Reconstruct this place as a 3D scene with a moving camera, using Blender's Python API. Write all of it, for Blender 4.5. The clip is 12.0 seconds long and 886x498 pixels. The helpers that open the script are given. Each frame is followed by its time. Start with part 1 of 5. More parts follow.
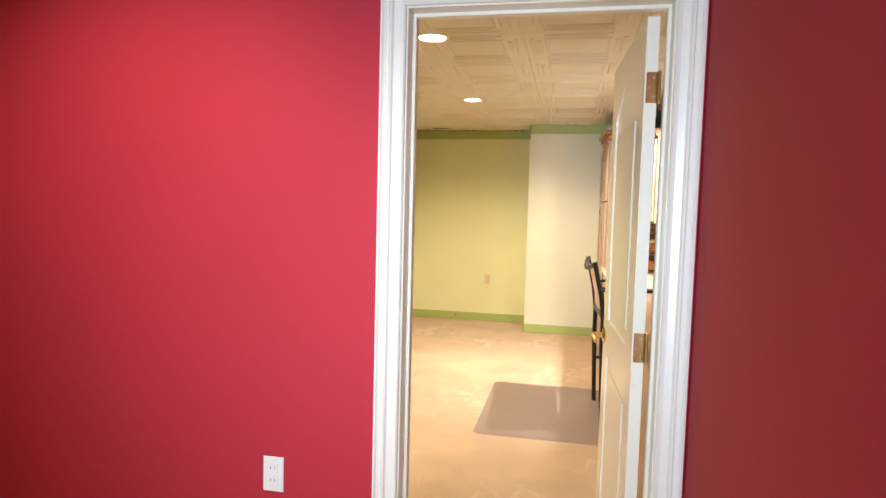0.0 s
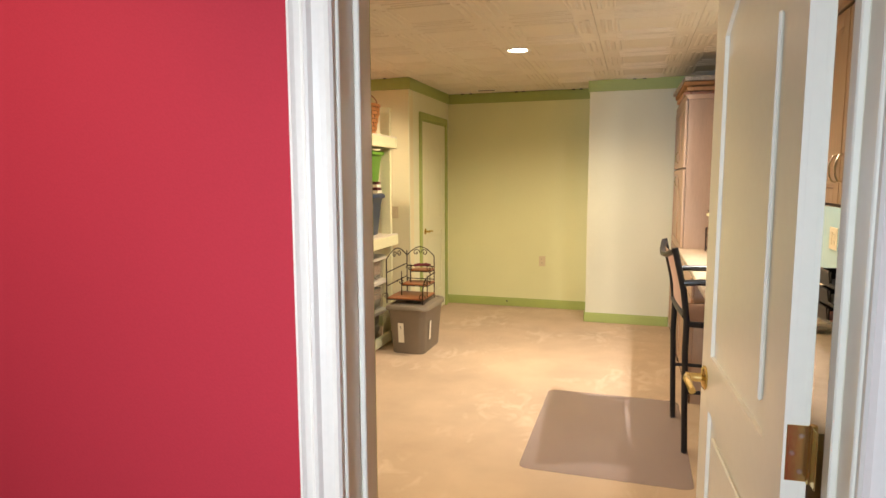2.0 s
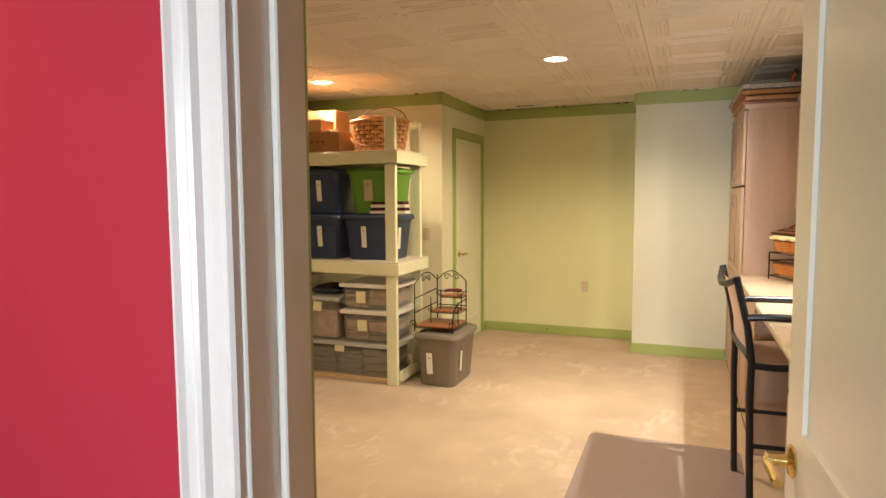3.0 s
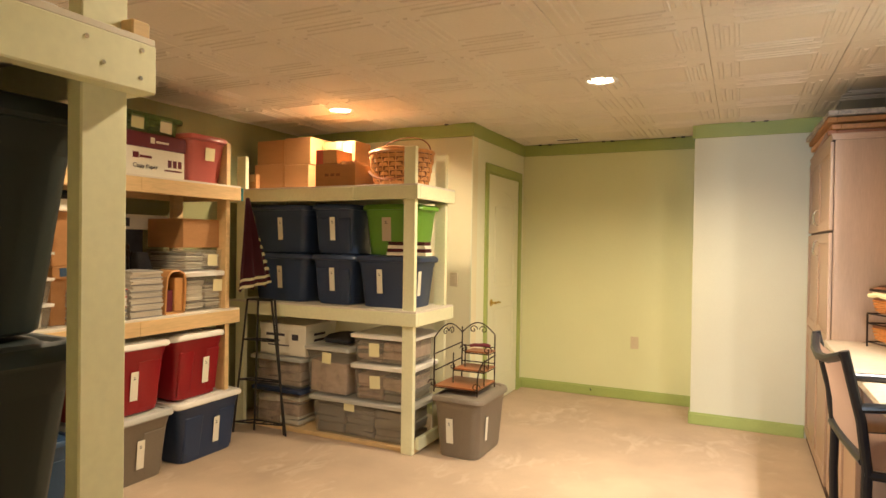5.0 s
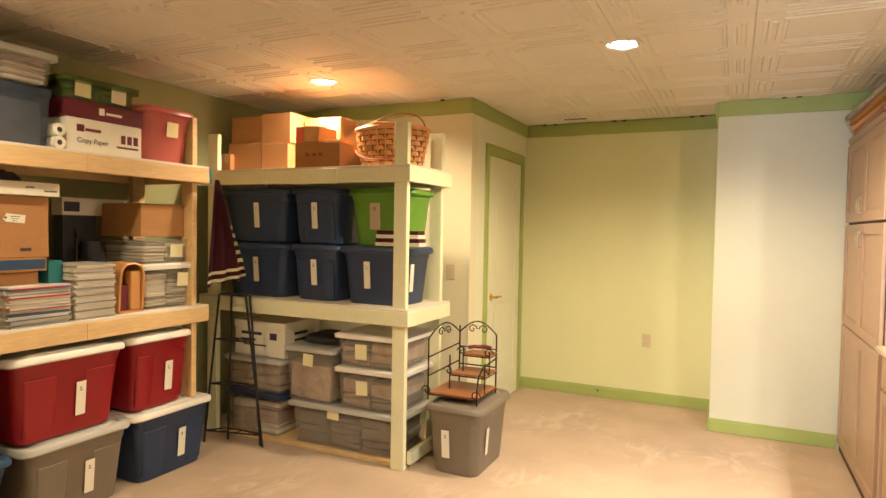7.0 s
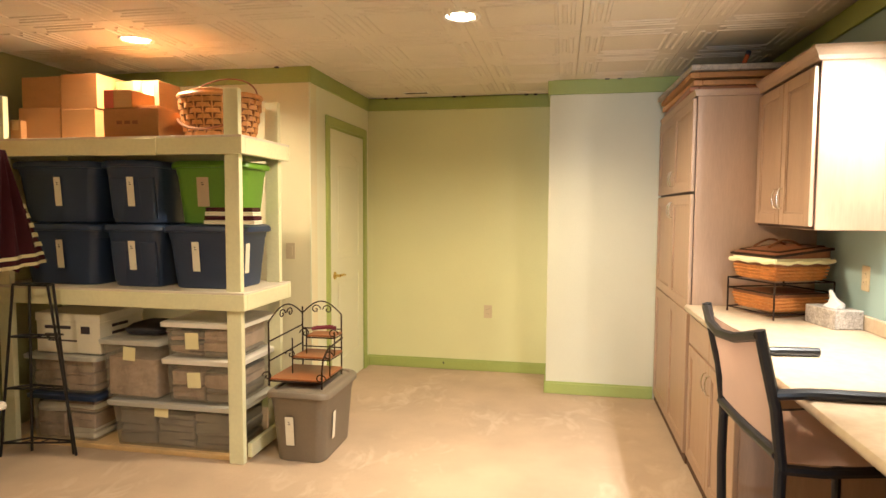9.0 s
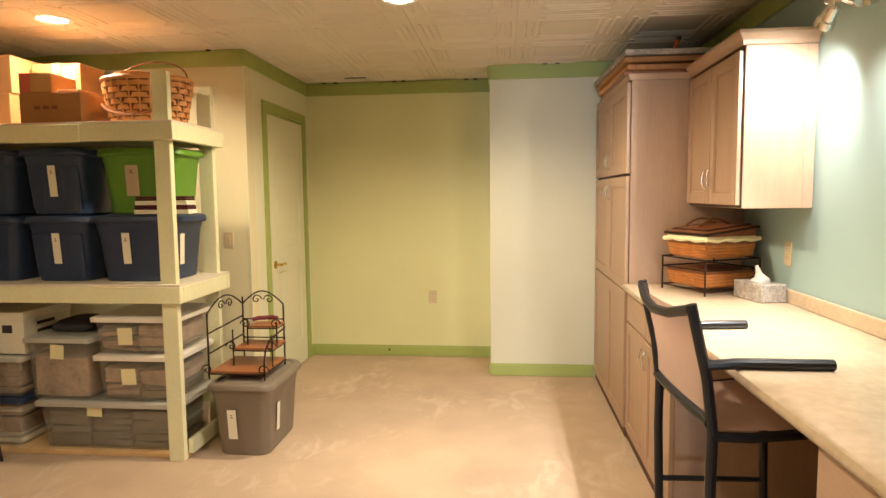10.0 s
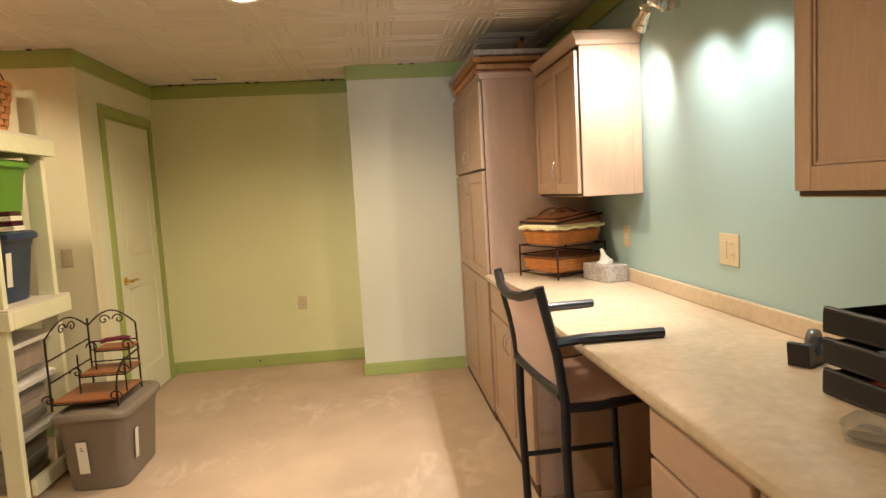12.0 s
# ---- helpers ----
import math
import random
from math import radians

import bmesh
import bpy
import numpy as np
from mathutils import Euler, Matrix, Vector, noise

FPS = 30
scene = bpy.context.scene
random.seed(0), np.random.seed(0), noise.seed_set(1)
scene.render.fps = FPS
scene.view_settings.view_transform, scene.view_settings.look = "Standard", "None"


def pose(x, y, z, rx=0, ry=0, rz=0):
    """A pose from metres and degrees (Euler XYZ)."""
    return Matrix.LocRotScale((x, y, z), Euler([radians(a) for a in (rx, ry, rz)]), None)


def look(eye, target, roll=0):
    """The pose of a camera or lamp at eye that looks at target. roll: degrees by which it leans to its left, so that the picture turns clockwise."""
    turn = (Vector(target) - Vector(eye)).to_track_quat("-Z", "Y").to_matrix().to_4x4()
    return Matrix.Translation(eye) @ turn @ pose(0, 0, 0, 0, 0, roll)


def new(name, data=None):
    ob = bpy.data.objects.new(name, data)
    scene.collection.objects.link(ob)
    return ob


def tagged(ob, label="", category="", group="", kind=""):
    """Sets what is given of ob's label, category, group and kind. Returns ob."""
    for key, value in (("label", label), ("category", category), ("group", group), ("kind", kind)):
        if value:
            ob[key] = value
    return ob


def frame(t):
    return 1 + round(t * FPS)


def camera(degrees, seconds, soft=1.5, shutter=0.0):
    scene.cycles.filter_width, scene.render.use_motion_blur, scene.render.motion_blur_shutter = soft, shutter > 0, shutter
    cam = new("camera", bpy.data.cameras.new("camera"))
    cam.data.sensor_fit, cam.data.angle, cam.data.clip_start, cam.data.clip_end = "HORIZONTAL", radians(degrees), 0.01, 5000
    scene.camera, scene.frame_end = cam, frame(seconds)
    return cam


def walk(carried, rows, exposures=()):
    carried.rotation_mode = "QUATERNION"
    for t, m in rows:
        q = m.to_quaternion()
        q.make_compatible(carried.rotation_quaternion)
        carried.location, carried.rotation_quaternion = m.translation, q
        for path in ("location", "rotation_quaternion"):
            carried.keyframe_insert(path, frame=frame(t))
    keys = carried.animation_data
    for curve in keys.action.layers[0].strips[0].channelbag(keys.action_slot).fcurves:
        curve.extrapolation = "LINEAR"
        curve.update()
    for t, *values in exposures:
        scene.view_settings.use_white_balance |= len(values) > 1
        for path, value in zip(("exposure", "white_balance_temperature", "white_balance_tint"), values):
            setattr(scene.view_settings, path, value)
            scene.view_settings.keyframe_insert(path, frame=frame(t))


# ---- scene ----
cam = camera(71.5, 12.0)
PATH = [
    (0, (0.337, 0.646, 1.461), (-0.063, 2.6, 1.32), 1.5),
    (0.5, (0.315, 0.848, 1.463), (-0.117, 2.792, 1.28), 1.0),
    (1, (0.291, 1.069, 1.472), (-0.163, 3.005, 1.254), 0.6),
    (1.5, (0.297, 1.316, 1.457), (-0.204, 3.238, 1.223), 0.3),
    (2, (0.305, 1.516, 1.471), (-0.285, 3.413, 1.242), -0.2),
    (2.5, (0.314, 1.697, 1.454), (-0.366, 3.567, 1.257), -0.3),
    (3, (0.289, 1.888, 1.458), (-0.439, 3.744, 1.297), -0.3),
    (3.5, (0.257, 2.057, 1.473), (-0.49, 3.908, 1.349), -0.3),
    (5.5, (0.157, 2.647, 1.442), (-0.773, 4.418, 1.429), 1.2),
    (6, (0.087, 2.775, 1.447), (-0.886, 4.522, 1.422), 1.3),
    (6.5, (0.012, 2.875, 1.462), (-0.931, 4.638, 1.415), 1.2),
    (7, (-0.018, 2.946, 1.459), (-0.872, 4.753, 1.394), 1.0),
    (7.2, (-0.016, 2.968, 1.45), (-0.83, 4.793, 1.384), 0.9),
    (8.8, (-0.04, 3.057, 1.441), (-0.462, 5.009, 1.321), 0.6),
    (9, (-0.04, 3.052, 1.445), (-0.419, 5.011, 1.313), 0.3),
    (9.5, (-0.035, 3.062, 1.436), (-0.322, 5.035, 1.283), -0.1),
    (10, (-0.031, 3.061, 1.433), (-0.232, 5.043, 1.259), -0.6),
    (10.5, (-0.017, 3.058, 1.427), (-0.132, 5.046, 1.242), -1.3),
    (11, (-0.003, 3.05, 1.427), (-0.018, 5.041, 1.237), -2.1),
    (11.5, (0.016, 3.049, 1.423), (0.11, 5.038, 1.234), -2.8),
    (12, (0.028, 3.044, 1.417), (0.23, 5.025, 1.235), -3.2),
]
EXPOSURES = [(0, 0.36), (1, 0.18), (2, 0.0), (3, -0.12), (5.5, 0.12), (6.5, 0.18), (7, 0.26), (9, 0.16), (9.5, 0.06), (10.5, -0.12), (11.5, -0.25), (12, -0.42)]
walk(cam, [(t, look(eye, target, roll)) for t, eye, target, roll in PATH], EXPOSURES)

# ---- world, lights ----
scene.view_settings.exposure = 0.0
world = bpy.data.worlds.new("world")
scene.world = world
world.use_nodes = True
world.node_tree.nodes["Background"].inputs[0].default_value = (0.05, 0.05, 0.06, 1)
world.node_tree.nodes["Background"].inputs[1].default_value = 0.12

CEIL = 2.42


def lamp(name, kind, m, energy, colour, size=0.06, cone=60, blend=0.5):
    data = bpy.data.lights.new(name, kind)
    data.energy, data.color = energy, colour
    if kind == "AREA":
        data.shape, data.size = "DISK", size
    else:
        data.shadow_soft_size = size
    if kind == "SPOT":
        data.spot_size, data.spot_blend = radians(cone), blend
    ob = new(name, data)
    ob.matrix_world = m
    return ob


WARM = (1.0, 0.795, 0.54)
HALOGEN = (1.0, 0.95, 0.88)
# The last one is unseen, assumed from the spacing of the other three.
DOWNLIGHTS = [(-0.475, 4.16), (-0.56, 6.21), (-2.5, 6.31), (-2.5, 4.10)]
for (x, y), watts in zip(DOWNLIGHTS, (125, 255, 120, 78)):
    lamp("downlight_lamp", "SPOT", pose(x, y, CEIL - 0.012), watts, WARM, 0.05, 158, 0.55)
HEADS = [((1.14, 5.50, 2.06), (1.10, 5.88, 1.70)), ((1.10, 5.19, 2.05), (1.27, 5.38, 1.45)),
         ((1.10, 4.92, 2.04), (1.27, 5.02, 1.35)), ((1.12, 4.62, 2.08), (0.95, 4.72, 0.9)), ((1.06, 5.17, 2.05), (-0.05, 5.95, 0.0))]
for (eye, target), (watts, cone, soft) in zip(HEADS, ((54, 125, 0.02), (21, 118, 0.02), (21, 118, 0.02), (14, 130, 0.02), (175, 92, 0.015))):
    lamp("spot_lamp", "SPOT", look(Vector(eye) + (Vector(target) - Vector(eye)).normalized() * 0.05, target), watts, HALOGEN, soft, cone, 1.0)
lamp("red_room_lamp", "SPOT", look((-0.85, 1.15, 2.40), (-1.10, 2.41, 0.90)), 78, (1.0, 0.80, 0.62), 0.05, 96, 0.8)
win = lamp("red_room_window_light", "AREA", look((-0.1, -1.55, 1.30), (0.22, 7.88, 1.30)), 14, (0.70, 0.84, 1.0), 0.7)
win.data.spread = radians(50)


# ---- materials ----
def rgb(c):
    return (*c, 1.0)


def mat(name, colour, rough=0.6, metal=0.0, var=0.08, scale=6.0, fine=90.0, bump=0.08, depth=0.002, spec=0.5, alpha=1.0, trans=0.0, stretch=(1, 1, 1), rand=0.0):
    m = bpy.data.materials.new(name)
    m.use_nodes = True
    nt = m.node_tree
    n, l = nt.nodes, nt.links
    b = n["Principled BSDF"]
    b.inputs["Roughness"].default_value = rough
    b.inputs["Metallic"].default_value = metal
    b.inputs["Specular IOR Level"].default_value = spec
    b.inputs["Transmission Weight"].default_value = trans
    b.inputs["Alpha"].default_value = alpha
    tc = n.new("ShaderNodeTexCoord")
    mp = n.new("ShaderNodeMapping")
    mp.inputs["Scale"].default_value = stretch
    l.new(tc.outputs["Object"], mp.inputs["Vector"])
    big = n.new("ShaderNodeTexNoise")
    big.inputs["Scale"].default_value = scale
    big.inputs["Detail"].default_value = 4
    l.new(mp.outputs["Vector"], big.inputs["Vector"])
    small = n.new("ShaderNodeTexNoise")
    small.inputs["Scale"].default_value = fine
    small.inputs["Detail"].default_value = 3
    l.new(mp.outputs["Vector"], small.inputs["Vector"])
    add = n.new("ShaderNodeMath")
    add.operation = "ADD"
    l.new(big.outputs["Fac"], add.inputs[0])
    l.new(small.outputs["Fac"], add.inputs[1])
    half = n.new("ShaderNodeMath")
    half.operation = "MULTIPLY"
    half.inputs[1].default_value = 0.5
    l.new(add.outputs[0], half.inputs[0])
    last = half
    if rand:
        info = n.new("ShaderNodeObjectInfo")
        ma = n.new("ShaderNodeMath")
        ma.operation = "MULTIPLY_ADD"
        ma.inputs[1].default_value = rand
        l.new(info.outputs["Random"], ma.inputs[0])
        l.new(half.outputs[0], ma.inputs[2])
        last = ma
    ramp = n.new("ShaderNodeValToRGB")
    ramp.color_ramp.elements[0].position, ramp.color_ramp.elements[1].position = 0.3, 0.7
    ramp.color_ramp.elements[0].color = rgb([max(0.0, c * (1 - var)) for c in colour])
    ramp.color_ramp.elements[1].color = rgb([min(1.0, c * (1 + var)) for c in colour])
    l.new(last.outputs[0], ramp.inputs["Fac"])
    l.new(ramp.outputs["Color"], b.inputs["Base Color"])
    bp = n.new("ShaderNodeBump")
    bp.inputs["Strength"].default_value = bump
    bp.inputs["Distance"].default_value = depth
    l.new(small.outputs["Fac"], bp.inputs["Height"])
    l.new(bp.outputs["Normal"], b.inputs["Normal"])
    return m


def glow(name, colour, strength):
    m = mat(name, colour)
    b = m.node_tree.nodes["Principled BSDF"]
    b.inputs["Emission Color"].default_value = rgb(colour)
    b.inputs["Emission Strength"].default_value = strength
    return m


M = {}
M["red"] = mat("red_paint", (0.45, 0.030, 0.048), 0.66, var=0.05, scale=2, fine=220, bump=0.25, depth=0.001, spec=0.18)
M["pale"] = mat("pale_yellow_paint", (0.71, 0.71, 0.41), 0.6, var=0.04, scale=2, fine=220, bump=0.2, depth=0.001)
M["cream"] = mat("cream_paint", (0.77, 0.77, 0.57), 0.5, var=0.04, scale=2, fine=220, bump=0.2, depth=0.001)
# Cream again, darkened for the column: its lower light level is put into colour.
M["dimmed_cream"] = mat("dimmed_cream_paint", (0.66, 0.655, 0.51), 0.55, var=0.04, scale=2, fine=220, bump=0.2, depth=0.001)
M["green"] = mat("green_trim_paint", (0.36, 0.43, 0.13), 0.45, var=0.07, scale=5)
# Dark green: the dimness behind the shelves is put into this wall colour.
M["dim_olive"] = mat("dim_olive_paint", (0.34, 0.34, 0.16), 0.6, var=0.05, scale=2, fine=220, bump=0.2, depth=0.001)
M["warm_cream"] = mat("warm_cream_paint", (0.77, 0.71, 0.48), 0.55, var=0.04, scale=2, fine=220, bump=0.2, depth=0.001)
M["teal"] = mat("teal_paint", (0.34, 0.475, 0.465), 0.5, var=0.05, scale=2, fine=200, bump=0.2, depth=0.001)
M["ceiling"] = mat("ceiling_tile", (0.74, 0.67, 0.58), 0.55, var=0.04, scale=3, fine=60)
M["carpet"] = mat("beige_carpet", (0.53, 0.405, 0.29), 0.95, var=0.16, scale=3.2, fine=260, bump=0.6, depth=0.004, spec=0.1)
def carpet_marks(m):
    """Pale brushed streaks in the pile."""
    nt = m.node_tree
    n, l = nt.nodes, nt.links
    b = n["Principled BSDF"]
    src = b.inputs["Base Color"].links[0].from_socket
    tc = n.new("ShaderNodeTexCoord")
    mp = n.new("ShaderNodeMapping")
    mp.inputs["Scale"].default_value = (1.0, 0.55, 1.0)
    mp.inputs["Rotation"].default_value = (0, 0, 0.5)
    l.new(tc.outputs["Object"], mp.inputs["Vector"])
    t = n.new("ShaderNodeTexNoise")
    t.inputs["Scale"].default_value, t.inputs["Detail"].default_value, t.inputs["Distortion"].default_value = 7.0, 5.0, 1.6
    l.new(mp.outputs["Vector"], t.inputs["Vector"])
    big = n.new("ShaderNodeTexNoise")
    big.inputs["Scale"].default_value = 1.3
    l.new(tc.outputs["Object"], big.inputs["Vector"])
    mul = n.new("ShaderNodeMath")
    mul.operation = "MULTIPLY"
    l.new(t.outputs["Fac"], mul.inputs[0])
    l.new(big.outputs["Fac"], mul.inputs[1])
    r = n.new("ShaderNodeValToRGB")
    r.color_ramp.elements[0].position, r.color_ramp.elements[1].position = 0.29, 0.46
    r.color_ramp.elements[0].color, r.color_ramp.elements[1].color = (0, 0, 0, 1), (0.5, 0.5, 0.5, 1)
    l.new(mul.outputs[0], r.inputs["Fac"])
    mix = n.new("ShaderNodeMix")
    mix.data_type = "RGBA"
    l.new(r.outputs["Color"], mix.inputs[0])
    l.new(src, mix.inputs[6])
    mix.inputs[7].default_value = (0.74, 0.62, 0.48, 1)
    l.new(mix.outputs[2], b.inputs["Base Color"])


carpet_marks(M["carpet"])
M["white"] = mat("white_gloss_paint", (0.80, 0.76, 0.68), 0.3, var=0.03, scale=4)
M["door"] = mat("door_paint", (0.80, 0.75, 0.63), 0.28, var=0.03, scale=4, fine=40)
M["maple"] = mat("pickled_maple", (0.44, 0.295, 0.20), 0.42, var=0.10, scale=3, fine=26, stretch=(6, 6, 0.6), rand=0.15)
M["maple_h"] = mat("pickled_maple_panel", (0.46, 0.31, 0.215), 0.42, var=0.08, scale=3, fine=22, stretch=(6, 0.8, 6))
M["gap"] = mat("dark_reveal", (0.10, 0.05, 0.03), 0.8)
M["laminate"] = mat("beige_laminate", (0.54, 0.425, 0.295), 0.22, var=0.13, scale=5, fine=38, bump=0.02)
M["post"] = mat("painted_timber", (0.78, 0.77, 0.52), 0.5, var=0.06, scale=4, fine=50)
M["pine"] = mat("raw_pine", (0.68, 0.47, 0.23), 0.6, var=0.16, scale=4, fine=26, stretch=(5, 0.5, 5), bump=0.2)
M["board"] = mat("white_shelf_board", (0.72, 0.66, 0.55), 0.5, var=0.05)
M["brass"] = mat("brass", (0.75, 0.55, 0.22), 0.22, 1.0, var=0.06)
M["silver"] = mat("satin_nickel", (0.80, 0.76, 0.68), 0.25, 1.0, var=0.05)
M["black"] = mat("black_metal", (0.008, 0.007, 0.008), 0.38, 0.0, var=0.2)
M["plate"] = mat("almond_plastic", (0.62, 0.52, 0.34), 0.35, var=0.03)
M["wplate"] = mat("white_plastic", (0.82, 0.80, 0.78), 0.35, var=0.03)
M["lit"] = glow("lit_bulb", (1.0, 0.80, 0.55), 14.0)


# ---- builders ----
def box(bm, x0, x1, y0, y1, z0, z1, bevel=0.0, seg=1):
    vs = [bm.verts.new((x, y, z)) for x in (x0, x1) for y in (y0, y1) for z in (z0, z1)]
    fs = [bm.faces.new([vs[i] for i in f]) for f in ((0, 1, 3, 2), (4, 6, 7, 5), (0, 4, 5, 1), (2, 3, 7, 6), (0, 2, 6, 4), (1, 5, 7, 3))]
    if bevel:
        es = list({e for f in fs for e in f.edges})
        bmesh.ops.bevel(bm, geom=es, offset=bevel, segments=seg, profile=0.5, affect="EDGES")


def rod(bm, points, r, seg=8, flat=1.0):
    """A round bar through the points."""
    pts = [Vector(p) for p in points]
    rings = []
    side = None
    for i, p in enumerate(pts):
        d = (pts[min(i + 1, len(pts) - 1)] - pts[max(i - 1, 0)]).normalized()
        if side is None:
            side = d.orthogonal().normalized()
        else:
            side = (side - d * side.dot(d)).normalized()
        up = d.cross(side)
        rings.append([bm.verts.new(p + (side * math.cos(a) + up * math.sin(a) * flat) * r) for a in [2 * math.pi * k / seg for k in range(seg)]])
    for a, b in zip(rings, rings[1:]):
        for k in range(seg):
            bm.faces.new((a[k], a[(k + 1) % seg], b[(k + 1) % seg], b[k]))
    bm.faces.new(rings[0][::-1])
    bm.faces.new(rings[-1])


def lathe(bm, profile, centre=(0, 0, 0), seg=20, axis="z"):
    """Turns (radius, height) pairs about an axis through the centre."""
    rings = []
    for r, h in profile:
        ring = []
        for k in range(seg):
            a = 2 * math.pi * k / seg
            p = {"z": (r * math.cos(a), r * math.sin(a), h), "x": (h, r * math.cos(a), r * math.sin(a)), "y": (r * math.sin(a), h, r * math.cos(a))}[axis]
            ring.append(bm.verts.new(Vector(centre) + Vector(p)))
        rings.append(ring)
    for a, b in zip(rings, rings[1:]):
        for k in range(seg):
            bm.faces.new((a[k], a[(k + 1) % seg], b[(k + 1) % seg], b[k]))
    bm.faces.new(rings[0][::-1])
    bm.faces.new(rings[-1])


def outline(bm, levels):
    """Joins rounded-rectangle rings (x0, x1, y0, y1, z, corner) from bottom to top, both ends closed."""
    rings = []
    for x0, x1, y0, y1, z, c in levels:
        ring = []
        for cx, cy, a0 in ((x1 - c, y1 - c, 0), (x0 + c, y1 - c, 90), (x0 + c, y0 + c, 180), (x1 - c, y0 + c, 270)):
            for k in range(4):
                a = radians(a0 + 30 * k)
                ring.append(bm.verts.new((cx + c * math.cos(a), cy + c * math.sin(a), z)))
        rings.append(ring)
    n = len(rings[0])
    for a, b in zip(rings, rings[1:]):
        for k in range(n):
            bm.faces.new((a[k], a[(k + 1) % n], b[(k + 1) % n], b[k]))
    bm.faces.new(rings[0][::-1])
    bm.faces.new(rings[-1])


def thing(name, label, category, group="", at=(0, 0, 0), turn=0.0, kind=""):
    ob = new(name)
    ob.empty_display_size = 0.1
    ob.matrix_world = pose(*at, 0, 0, turn)
    ob["at"] = [*at, turn]
    return tagged(ob, label, category, group, kind)


def part(name, bm, material, parent=None, label="", world=False, smooth=False, kind=""):
    """One mesh object. world: its corners are given in the world, not from its thing's base."""
    if world and parent is not None:
        root = parent
        while root.parent:
            root = root.parent
        bmesh.ops.transform(bm, matrix=pose(*root["at"][:3], 0, 0, root["at"][3]).inverted(), verts=bm.verts)
    bmesh.ops.recalc_face_normals(bm, faces=bm.faces)
    me = bpy.data.meshes.new(name)
    bm.to_mesh(me)
    bm.free()
    for m in material if isinstance(material, (list, tuple)) else [material]:
        me.materials.append(m)
    if smooth:
        for p in me.polygons:
            p.use_smooth = True
        me.set_sharp_from_angle(angle=radians(35))
    ob = new(name, me)
    if parent is not None:
        ob.parent = parent
    return tagged(ob, label, kind=kind)


def boxed(name, dims, material, parent=None, label="", bevel=0.003, world=False, kind=""):
    bm = bmesh.new()
    box(bm, *dims, bevel)
    return part(name, bm, material, parent, label, world, kind=kind)


def built(name, dims, material, label="", bevel=0.0):
    """A piece of the setting."""
    bm = bmesh.new()
    box(bm, *dims, bevel)
    ob = part(name, bm, material)
    return tagged(ob, label, kind="structure")


# ---- structure ----
XL, XR, YN, YS, YF = -3.55, 1.305, 2.54, 2.415, 8.43
CX, CY, JX, JY = -0.147, 7.884, -1.775, 7.12
OL, OR, OH = -0.145, 0.590, 2.03
JT = 0.018
RX0, RX1, RY0 = -2.6, 0.675, -1.6

built("floor", (XL - 0.2, XR + 0.2, RY0 - 0.2, YF + 0.2, -0.12, 0.0), M["carpet"], "beige cut-pile carpet with vacuum marks")
built("wall_left", (XL - 0.12, XL, YN, JY + 0.12, 0, CEIL), M["dim_olive"], "green painted wall behind the shelves, dimness put into its colour")
built("wall_right", (XR, XR + 0.12, YN, YF + 0.12, 0, CEIL), M["teal"], "teal painted wall")
built("wall_alcove", (JX - 0.12, XR, YF, YF + 0.12, 0, CEIL), M["pale"], "pale yellow green painted wall")
built("wall_column", (CX, XR, CY, YF, 0, CEIL), M["dimmed_cream"], "cream painted boxed-out wall, lower brightness put into its colour")
built("wall_jut", (XL, JX, JY, JY + 0.12, 0, CEIL), M["warm_cream"])
DY0, DY1 = 7.465, 8.29
built("wall_closet_a", (JX - 0.12, JX, JY + 0.12, DY0, 0, CEIL), M["cream"])
built("wall_closet_b", (JX - 0.12, JX, DY1, YF, 0, CEIL), M["cream"])
built("wall_closet_head", (JX - 0.12, JX, DY0, DY1, 2.085, CEIL), M["cream"])
built("wall_closet_back", (JX - 0.9, JX - 0.8, JY + 0.12, YF, 0, CEIL), M["cream"])
for nm, mt, y0, y1 in (("red", "red", YS, 2.47), ("near", "pale", 2.47, YN)):
    x0, x1 = (RX0, RX1) if nm == "red" else (XL - 0.12, XR + 0.12)
    built("wall_%s_a" % nm, (x0, OL - JT, y0, y1, 0, CEIL), M[mt], "deep red painted wall" if nm == "red" else "")
    built("wall_%s_b" % nm, (OR + JT, x1, y0, y1, 0, CEIL), M[mt], "deep red painted wall" if nm == "red" else "")
    built("wall_%s_head" % nm, (OL - JT, OR + JT, y0, y1, OH + JT, CEIL), M[mt])
built("wall_red_left", (RX0 - 0.12, RX0, RY0, YS, 0, CEIL), M["red"])
built("wall_red_right", (RX1, RX1 + 0.12, RY0, YS, 0, CEIL), M["red"])
built("wall_red_back", (RX0 - 0.12, RX1 + 0.12, RY0 - 0.12, RY0, 0, CEIL), M["red"])
built("ceiling_front", (RX0 - 0.12, RX1 + 0.12, RY0 - 0.12, YN - 0.001, CEIL + 0.005, CEIL + 0.1), M["ceiling"])


